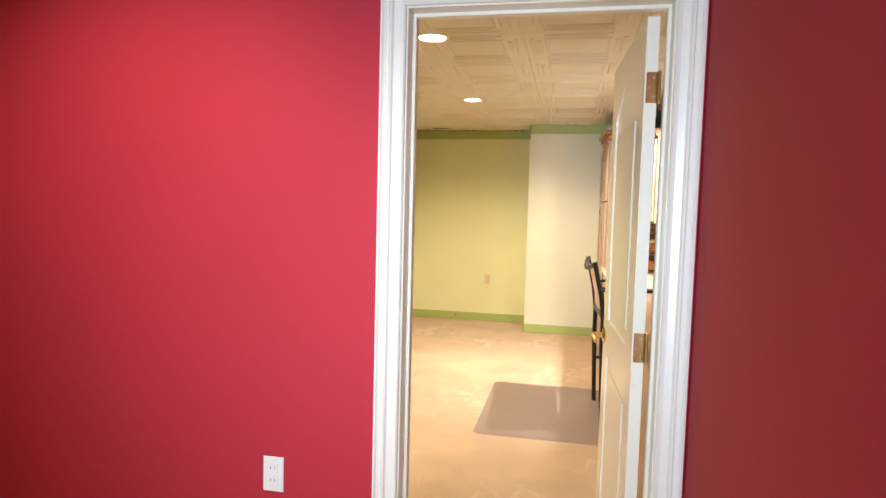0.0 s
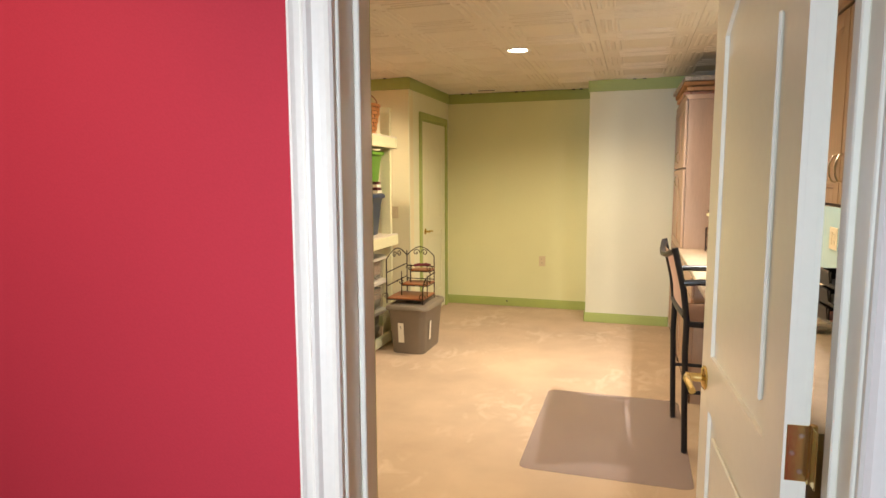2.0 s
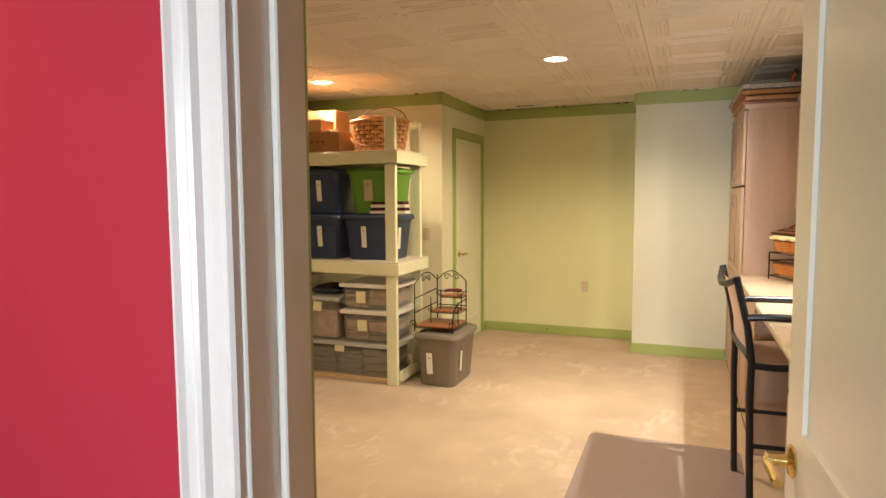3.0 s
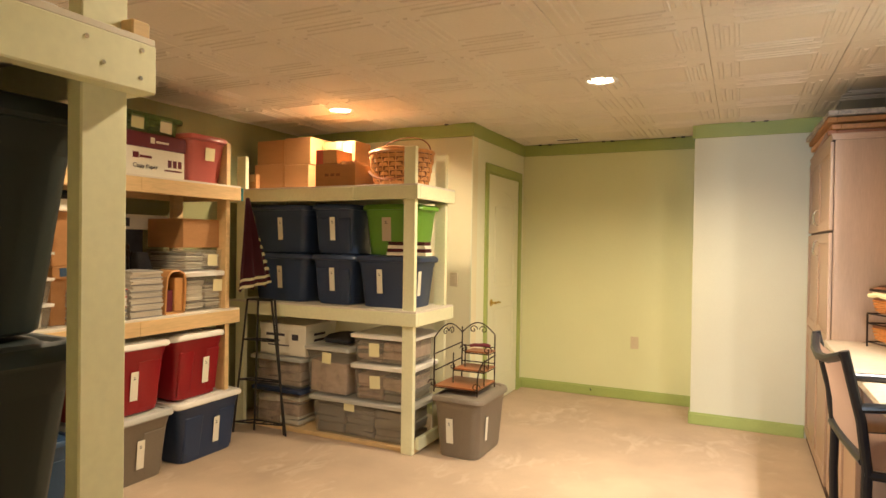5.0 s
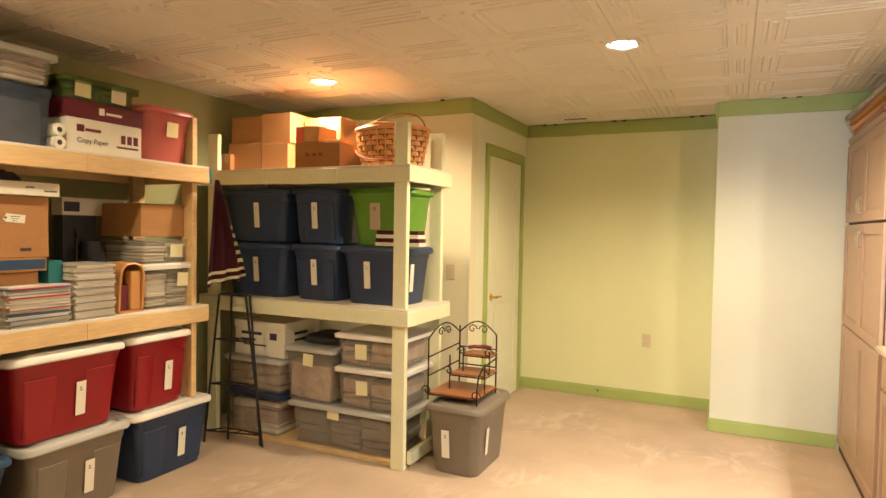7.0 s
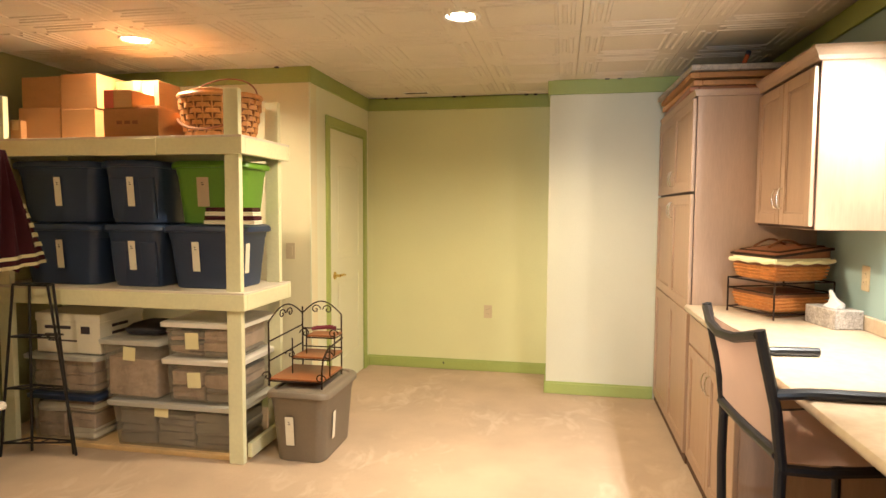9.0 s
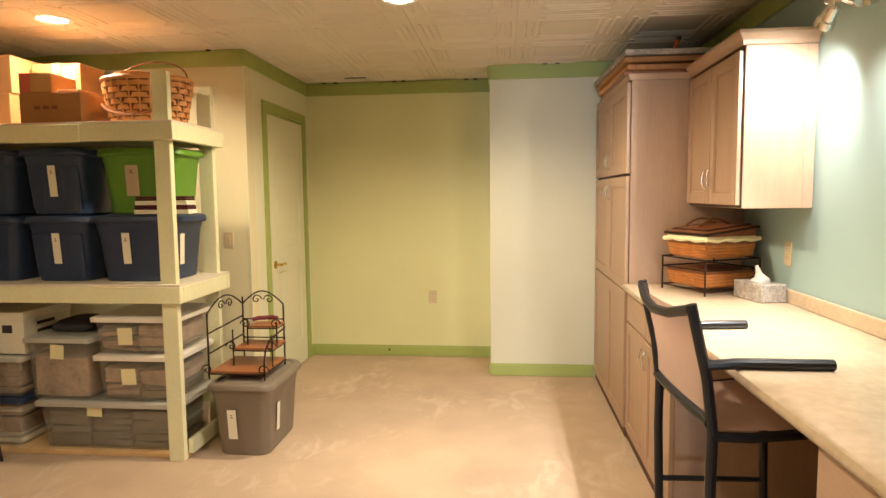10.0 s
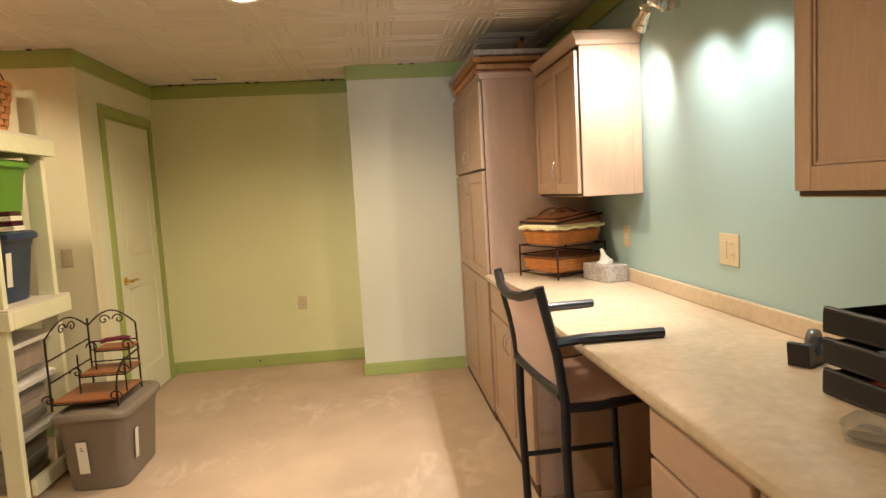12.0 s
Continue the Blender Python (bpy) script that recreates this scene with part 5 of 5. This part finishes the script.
def wire_rack(at):
    tall_ = 1.03
    root = thing("wire_plant_stand", "scrolled dark iron three-tier stand with orange oak shelves", "stand", at=at)
    P = [(-0.15, -0.16), (-0.095, 0.14), (0.135, 0.14), (0.14, -0.16)]
    H = [0.36, 0.40, 0.36, 0.10]

    def wire(pts, r=0.0045, name="wire"):
        bm = bmesh.new()
        rod(bm, [(x * 1.1, y * 1.1, z * tall_) for x, y, z in pts], r, 6)
        part(name, bm, M["iron"], root, smooth=True)

    def scroll(cx, cy, cz, ux, uy, s, r0=0.035):
        wire([(cx + ux * s * r0 * (1 - k / 16) * math.cos(k * 0.55), cy + uy * s * r0 * (1 - k / 16) * math.cos(k * 0.55), cz + r0 * (1 - k / 16) * math.sin(k * 0.55)) for k in range(15)], 0.0038, "scroll")
    for (x, y), h in zip(P, H):
        wire([(x, y, 0.0), (x, y, h)], 0.0055, "upright")
    for (a, b) in ((0, 1), (1, 2)):
        ax, ay = P[a]
        bx_, by_ = P[b]
        wire([(ax + (bx_ - ax) * k / 12, ay + (by_ - ay) * k / 12, 0.36 + 0.075 * math.sin(math.pi * k / 12)) for k in range(13)], 0.0045, "arch")
        for z in (0.27, 0.16):
            wire([(ax, ay, z - 0.02 * (a == 0)), (bx_, by_, z + 0.02 * (a == 0))])
        mx, my = (ax + bx_) / 2, (ay + by_) / 2
        L = math.hypot(bx_ - ax, by_ - ay)
        ux, uy = (bx_ - ax) / L, (by_ - ay) / L
        for s in (-1, 1):
            scroll(mx + ux * s * 0.035, my + uy * s * 0.035, 0.385, ux, uy, -s, 0.030)
    for x0, x1, y0, y1, z in ((-0.15, 0.14, -0.16, 0.14, 0.035), (-0.07, 0.14, -0.05, 0.14, 0.135), (-0.02, 0.14, 0.02, 0.14, 0.245)):
        bm = bmesh.new()
        box(bm, x0 * 1.1, x1 * 1.1, y0 * 1.1, y1 * 1.1, z * tall_, z * tall_ + 0.012, 0.003)
        part("shelf", bm, M["oak"], root, "orange oak shelf board")
        c = [(x0, y0, z - 0.004), (x1, y0, z - 0.004), (x1, y1, z - 0.004), (x0, y1, z - 0.004), (x0, y0, z - 0.004)]
        wire(c)
        for a in (c[0], c[1]):
            scroll(a[0], a[1] - 0.02, a[2] + 0.03, 1 if a is c[0] else -1, 0, -1, 0.030)
    for x, y, z0, z1 in ((-0.07, -0.05, 0.04, 0.25), (0.14, -0.05, 0.04, 0.22), (-0.02, 0.02, 0.14, 0.30), (0.14, 0.02, 0.14, 0.28)):
        wire([(x, y, z0), (x, y, z1)])
    wire([(0.14, -0.16, 0.10), (0.14, -0.14, 0.16), (0.14, -0.08, 0.20), (0.14, 0.0, 0.21), (0.14, 0.14, 0.22)], 0.0055, "side_arch")
    bm = bmesh.new()
    rod(bm, [(0.0, 0.05, 0.294), (0.03, 0.06, 0.302), (0.06, 0.08, 0.300), (0.10, 0.09, 0.304), (0.135, 0.10, 0.294)], 0.012, 8)
    part("red_ornament", bm, M["maroon"], root, smooth=True)


wire_rack((-1.505, 6.44, 0.424))

# step stand and hanging scarf between the shelves
st = thing("folding_step_stand", "black wire folding step stand in the corner", "stand", at=(-2.93, 5.98, 0))
A, B, C, D = (-3.12, 6.02), (-2.72, 5.98), (-3.07, 5.84), (-2.62, 5.86)
TOPS = [(-3.10, 6.00), (-2.87, 6.00), (-3.06, 6.07), (-2.90, 6.07)]
FEET = [(-3.20, 5.97), (-2.79, 6.075), (-3.10, 6.085), (-2.82, 6.09)]
for (x0, y0), (x1, y1) in zip(TOPS, FEET):
    bm = bmesh.new()
    rod(bm, [(x0, y0, 1.0), (x1, y1, 0.0)], 0.0075, 6)
    part("leg", bm, M["black"], st, world=True)
for z in (1.0, 0.70, 0.40, 0.08):
    bm = bmesh.new()
    q = [tuple(a + (b - a) * (1.0 - z) for a, b in zip(TOPS[k], FEET[k])) + (z,) for k in (0, 1, 3, 2, 0)]
    rod(bm, q, 0.0065, 6)
    for k in range(1, 4):
        rod(bm, [tuple(a + (b - a) * k / 4 for a, b in zip(q[0], q[1])), tuple(a + (b - a) * k / 4 for a, b in zip(q[3], q[2]))], 0.003, 5)
    part("step", bm, M["black"], st, world=True)
sc = thing("hanging_scarf", "burgundy knitted scarf with striped fringe hanging from the pine shelf", "scarf", at=(-2.90, 5.80, 1.05))
bm = bmesh.new()
rows = []
NS = 16
edge = lambda f: (5.750 - 0.075 * f, 5.785 + 0.235 * min(1.0, f * 1.05))
swell = lambda u, f: 0.016 * math.sin(u * 17 + 1.5 * f) * min(1.0, f * 3)
for j in range(15):
    f = j / 14
    y0, y1 = edge(f)
    rows.append([bm.verts.new((-2.888 + swell(k / NS, f), y0 + (y1 - y0) * k / NS, 1.735 - 0.645 * f - 0.015 * math.sin(k * 1.1) * (j == 14) + 0.03 * (k / NS) * f)) for k in range(NS + 1)])
for a, c in zip(rows, rows[1:]):
    for k in range(NS):
        bm.faces.new((a[k], a[k + 1], c[k + 1], c[k]))
bmesh.ops.solidify(bm, geom=bm.faces[:], thickness=0.014)
part("knit", bm, M["burgundy"], sc, world=True, smooth=True)
for f0, f1, u0, u1 in [(0.955, 0.985, 0.0, 1.0), (0.88, 0.91, 0.0, 1.0)] + [(0.45 + 0.085 * q, 0.49 + 0.085 * q, 0.80, 1.02) for q in range(5)]:
    bm = bmesh.new()
    g = []
    for f in (f0, f1):
        y0, y1 = edge(f)
        g.append([bm.verts.new((-2.884 + swell(u0 + (u1 - u0) * k / 12, f), y0 + (y1 - y0) * (u0 + (u1 - u0) * k / 12), 1.735 - 0.645 * f + 0.03 * (u0 + (u1 - u0) * k / 12) * f)) for k in range(13)])
    for k in range(12):
        bm.faces.new((g[0][k], g[0][k + 1], g[1][k + 1], g[1][k]))
    bmesh.ops.solidify(bm, geom=bm.faces[:], thickness=0.004)
    part("stripe", bm, M["note"], sc, world=True, smooth=True)

# dark totes behind the doorway shelf
for k in range(4):
    tote("storage_tote", "very dark green plastic tote in the doorway shelf", (-1.13, 2.945, 0.001 + 0.424 * k), 90, 0.63, 0.49, 0.415, "dark_tote", "dark_tote", "dark green totes in the doorway shelf", ribs=False)

# ---- chair and floor mat ----
ch = thing("counter_armchair", "black metal armchair with tan sling seat and back at the counter", "chair", at=(0.58, 5.175, 0), turn=3.4)
HWID = 0.255
for s in (-1, 1):
    bm = bmesh.new()
    rod(bm, [(0.005, s * HWID, 0.0), (-0.005, s * HWID, 0.30), (-0.012, s * HWID, 0.55), (-0.010, s * HWID, 0.72), (-0.030, s * HWID, 0.88), (-0.082, s * HWID, 1.105)], 0.0165, 10)
    part("back_leg", bm, M["black"], ch, smooth=True)
    bm = bmesh.new()
    rod(bm, [(0.395, s * (HWID - 0.01), 0.0), (0.375, s * (HWID - 0.01), 0.70)], 0.0155, 10)
    part("front_leg", bm, M["black"], ch, smooth=True)
    bm = bmesh.new()
    rod(bm, [(-0.02, s * HWID, 0.705), (0.10, s * HWID, 0.700), (0.25, s * HWID, 0.712), (0.41, s * HWID, 0.735)], 0.0165, 8)
    part("seat_rail", bm, M["black"], ch, smooth=True)
    bm = bmesh.new()
    rod(bm, [(-0.03, s * HWID, 0.921), (0.05, s * (HWID + 0.010), 0.930), (0.10, s * (HWID + 0.014), 0.931), (0.20, s * (HWID + 0.022), 0.931), (0.32, s * (HWID + 0.028), 0.931)], 0.0165, 10)
    part("armrest", bm, M["black"], ch, smooth=True)
    bm = bmesh.new()
    rod(bm, [(0.0, s * HWID, 0.335), (0.385, s * (HWID - 0.01), 0.335)], 0.011, 8)
    part("side_stretcher", bm, M["black"], ch, smooth=True)
for nm, pts, r in (("top_rail", [(-0.082, -HWID, 1.09), (-0.105, -0.12, 1.055), (-0.112, 0.0, 1.045), (-0.105, 0.12, 1.055), (-0.082, HWID, 1.09)], 0.0165),
                   ("back_stretcher", [(-0.020, -HWID, 0.745), (-0.024, 0, 0.742), (-0.020, HWID, 0.745)], 0.0155),
                   ("front_rail", [(0.405, -HWID, 0.735), (0.405, HWID, 0.735)], 0.0165)):
    bm = bmesh.new()
    rod(bm, pts, r, 8)
    part(nm, bm, M["black"], ch, smooth=True)


def sling(name, rows_, material, thick=0.006):
    bm = bmesh.new()
    n = 8
    g = []
    for x, z, sag in rows_:
        g.append([bm.verts.new((x - (sag if name == "back_sling" else 0) * (1 - (2 * k / n - 1) ** 2), (HWID - 0.014) * (2 * k / n - 1), z - (sag if name != "back_sling" else 0) * (1 - (2 * k / n - 1) ** 2))) for k in range(n + 1)])
    for a, b in zip(g, g[1:]):
        for k in range(n):
            bm.faces.new((a[k], a[k + 1], b[k + 1], b[k]))
    bmesh.ops.solidify(bm, geom=bm.faces[:], thickness=thick)
    part(name, bm, M[material], ch, smooth=True)


sling("back_sling", [(-0.020, 0.770, 0.01), (-0.024, 0.84, 0.014), (-0.040, 0.93, 0.018), (-0.062, 1.02, 0.018), (-0.078, 1.075, 0.014)], "sling")
sling("seat_sling", [(0.0, 0.722, 0.01), (0.10, 0.716, 0.018), (0.22, 0.722, 0.018), (0.33, 0.736, 0.012), (0.405, 0.752, 0.004)], "sling")

mt = thing("floor_mat", "translucent purplish plastic chair mat on the carpet", "floor mat", at=(0.16, 5.10, 0.0005))
bm = bmesh.new()
outline(bm, [(-0.385, 0.46, -0.61, 0.61, 0, 0.05), (-0.383, 0.458, -0.608, 0.608, 0.003, 0.05)])
part("sheet", bm, M["mat"], mt)

# ---- on the counter ----
bs = thing("basket_stand", "dark wire stand holding two flat honey brown baskets on the counter", "basket stand", at=(1.052, 6.439, 0.915), turn=25)


def flat_basket(parent, z, liner=False):
    bm = bmesh.new()
    outline(bm, [(-0.145, 0.145, -0.13, 0.13, z, 0.02), (-0.158, 0.158, -0.142, 0.142, z + 0.07, 0.02)])
    b = part("basket", bm, M["flat_wicker"], parent, smooth=True)
    for k in range(4):
        bm = bmesh.new()
        f = 0.147 + 0.013 * k / 4
        g = f - 0.015
        zz = z + 0.006 + k * 0.0165
        pts = [(-f, -g), (f, -g), (f, g), (-f, g), (-f, -g)]
        rod(bm, [(x, y, zz + 0.007) for x, y in pts], 0.0065, 6)
        part("weaver", bm, M["flat_wicker"], b)
    bm = bmesh.new()
    outline(bm, [(-0.164, 0.164, -0.148, 0.148, z + 0.070, 0.02), (-0.166, 0.166, -0.150, 0.150, z + 0.084, 0.02)])
    part("rim", bm, M["wicker_dark"], b, smooth=True)
    if liner:
        bm = bmesh.new()
        outline(bm, [(-0.165, 0.165, -0.149, 0.149, z + 0.088, 0.02), (-0.172, 0.172, -0.156, 0.156, z + 0.096, 0.02), (-0.165, 0.165, -0.150, 0.150, z + 0.110, 0.02)])
        part("fabric_liner", bm, M["note"], b, "cream patterned fabric liner", smooth=True)
        bm = bmesh.new()
        outline(bm, [(-0.166, 0.166, -0.150, 0.150, z + 0.111, 0.02), (-0.166, 0.166, -0.150, 0.150, z + 0.132, 0.02), (-0.13, 0.13, -0.12, 0.12, z + 0.145, 0.02)])
        for v in bm.verts:
            if v.co.z > z + 0.12:
                v.co.z += 0.10 * v.co.x + 0.012
        part("basket_lid", bm, M["wicker_dark"], b, smooth=True)
        bm = bmesh.new()
        rod(bm, [(x, y, z + 0.150 + 0.10 * x) for x, y in ((-0.135, -0.125), (0.135, -0.125), (0.135, 0.125), (-0.135, 0.125), (-0.135, -0.125))], 0.009, 6)
        rod(bm, [(x, y, z + 0.138 + 0.10 * x) for x, y in ((-0.168, -0.152), (0.168, -0.152), (0.168, 0.152), (-0.168, 0.152), (-0.168, -0.152))], 0.007, 6)
        part("lid_frame", bm, M["iron"], b)
        bm = bmesh.new()
        rod(bm, [(x * (1 + 0.02 * math.sin(40 * y)), y, z + 0.094 + 0.004 * math.sin(55 * (x + y))) for x, y in [(-0.172, -0.156 + 0.026 * q) for q in range(13)]], 0.012, 6)
        rod(bm, [(x, y * (1 + 0.02 * math.sin(40 * x)), z + 0.094 + 0.004 * math.sin(55 * (x + y))) for x, y in [(-0.172 + 0.0265 * q, -0.156) for q in range(14)]], 0.012, 6)
        part("ruffle", bm, M["note"], b, "gathered cream fabric edge", smooth=True)


flat_basket(bs, 0.035)
flat_basket(bs, 0.185, True)
for z in (0.025, 0.125, 0.178):
    bm = bmesh.new()
    rod(bm, [(-0.175, -0.16, z), (0.175, -0.16, z), (0.175, 0.16, z), (-0.175, 0.16, z), (-0.175, -0.16, z)], 0.004, 6)
    part("ring", bm, M["iron"], bs)
for x in (-0.175, 0.175):
    for y in (-0.16, 0.16):
        bm = bmesh.new()
        rod(bm, [(x, y, 0.0), (x, y, 0.18)], 0.005, 6)
        part("leg", bm, M["iron"], bs)
bm = bmesh.new()
for y_h in (-0.03, 0.07):
    rod(bm, [(-0.10 + 0.2 * k / 10, y_h, 0.345 + 0.035 * math.sin(math.pi * k / 10)) for k in range(11)], 0.006, 6)
part("handle", bm, M["wicker_dark"], bs, smooth=True)

tb = thing("tissue_box", "mottled grey tissue box with a white tissue pulled up", "tissue box", at=(1.195, 6.155, 0.915), turn=12)
boxed("box", (-0.065, 0.065, -0.11, 0.11, 0, 0.085), M["stone_box"], tb)
bm = bmesh.new()
outline(bm, [(-0.03, 0.03, -0.05, 0.05, 0.0855, 0.02), (-0.012, 0.02, -0.055, 0.03, 0.105, 0.008), (-0.008, 0.010, -0.005, 0.022, 0.130, 0.005), (-0.006, 0.008, 0.010, 0.036, 0.150, 0.005), (-0.004, 0.004, 0.022, 0.032, 0.162, 0.002)])
part("tissue", bm, M["wplate"], tb, smooth=True)

lt = thing("letter_tray", "black plastic three-tier letter tray with papers on the counter", "letter tray", at=(1.14, 4.15, 0.915), turn=3)
for k in range(3):
    z = 0.002 + k * 0.070
    bm = bmesh.new()
    box(bm, -0.125, 0.125, -0.17, 0.17, z, z + 0.005, 0.001)
    box(bm, 0.120, 0.125, -0.17, 0.17, z + 0.0052, z + 0.050, 0.001)
    box(bm, -0.125, 0.1195, 0.165, 0.170, z + 0.0052, z + 0.050, 0.001)
    box(bm, -0.125, 0.1195, -0.170, -0.165, z + 0.0052, z + 0.050, 0.001)
    box(bm, -0.125, -0.120, -0.02, 0.1645, z + 0.0052, z + 0.056, 0.001)
    rod(bm, [(-0.119, 0.164, z + 0.001), (-0.119, 0.164, z + 0.058)], 0.0065, 10)
    rod(bm, [(-0.124, -0.15, z + 0.012), (-0.124, -0.02, z + 0.012), (-0.124, 0.0, z + 0.055), (-0.124, 0.16, z + 0.057)], 0.005, 8)
    part("tray", bm, M["black"], lt)
    if k < 2:
        boxed("paper_sheet", (-0.110, 0.112, -0.155, 0.155, z + 0.0054, z + 0.016), M["orange" if k == 0 else "paper"], lt, bevel=0)
td = thing("tape_dispenser", "black desk tape dispenser with a clear roll", "tape dispenser", at=(1.15, 4.54, 0.915), turn=-60)
bm = bmesh.new()
prof = [(-0.07, 0.0), (0.075, 0.0), (0.080, 0.030), (0.060, 0.055), (0.050, 0.040), (0.010, 0.022), (-0.035, 0.025), (-0.062, 0.062), (-0.078, 0.060)]
sides = [[bm.verts.new((x, y, z)) for y, z in prof] for x in (-0.028, 0.028)]
for k in range(len(prof)):
    q = (k + 1) % len(prof)
    bm.faces.new((sides[0][k], sides[0][q], sides[1][q], sides[1][k]))
bm.faces.new(sides[0])
bm.faces.new(sides[1][::-1])
part("body", bm, M["black"], td)
bm = bmesh.new()
lathe(bm, [(0.030, -0.010), (0.031, -0.008), (0.031, 0.008), (0.030, 0.010)], (0, 0.012, 0.055), 20, "x")
part("tape_roll", bm, M["clear_blue"], td, smooth=True)

# on top of the pantry cabinet
for k, (x0, x1, y0, y1, m, lab) in enumerate(((0.66, 1.20, 6.74, 7.78, "oak", "orange brown wooden panel lying on the pantry cabinet"), (0.66, 1.22, 6.76, 7.74, "wicker", "flat honey brown framed panel on the pantry cabinet"),
                                             (0.64, 1.18, 6.72, 7.70, "card", "tan framed board in the pile on the pantry cabinet"), (0.63, 1.16, 6.70, 7.72, "stone_box", "grey framed screen on top of the pantry cabinet pile"))):
    pt = thing("stored_panel", lab, "panel", at=((x0 + x1) / 2, (y0 + y1) / 2, 2.102 + 0.036 * k), turn=(-1.5, 1.0, 0.4, 1.6)[k])
    hx, hy = (x1 - x0) / 2, (y1 - y0) / 2
    bm = bmesh.new()
    for d in ((-hx, -hx + 0.05, -hy, hy), (hx - 0.05, hx, -hy, hy), (-hx + 0.05, hx - 0.05, -hy, -hy + 0.05), (-hx + 0.05, hx - 0.05, hy - 0.05, hy)):
        box(bm, *d, 0, 0.031, 0.004)
    part("frame", bm, M[m], pt)
    boxed("sheet", (-hx + 0.05, hx - 0.05, -hy + 0.05, hy - 0.05, 0.006, 0.020), M[m], pt, bevel=0)
og = thing("orange_tag", "small orange plastic handle standing on the stored panels", "handle", at=(0.97, 6.95, 2.242))
bm = bmesh.new()
rod(bm, [(0, 0, 0.0), (0.01, 0.01, 0.05), (0.03, 0.02, 0.10)], 0.012, 8)
part("grip", bm, M["orange"], og, smooth=True)
bm = bmesh.new()
rod(bm, [(0.03, 0.02, 0.10), (0.04, 0.025, 0.125)], 0.014, 8)
part("cap", bm, M["ink"], og, smooth=True)

clear_box("acrylic_holder", "small clear acrylic holder with grey cards on the counter", (0.93, 4.03, 0.915), -60, 0.16, 0.10, 0.045, ["cloth"], lid=None)
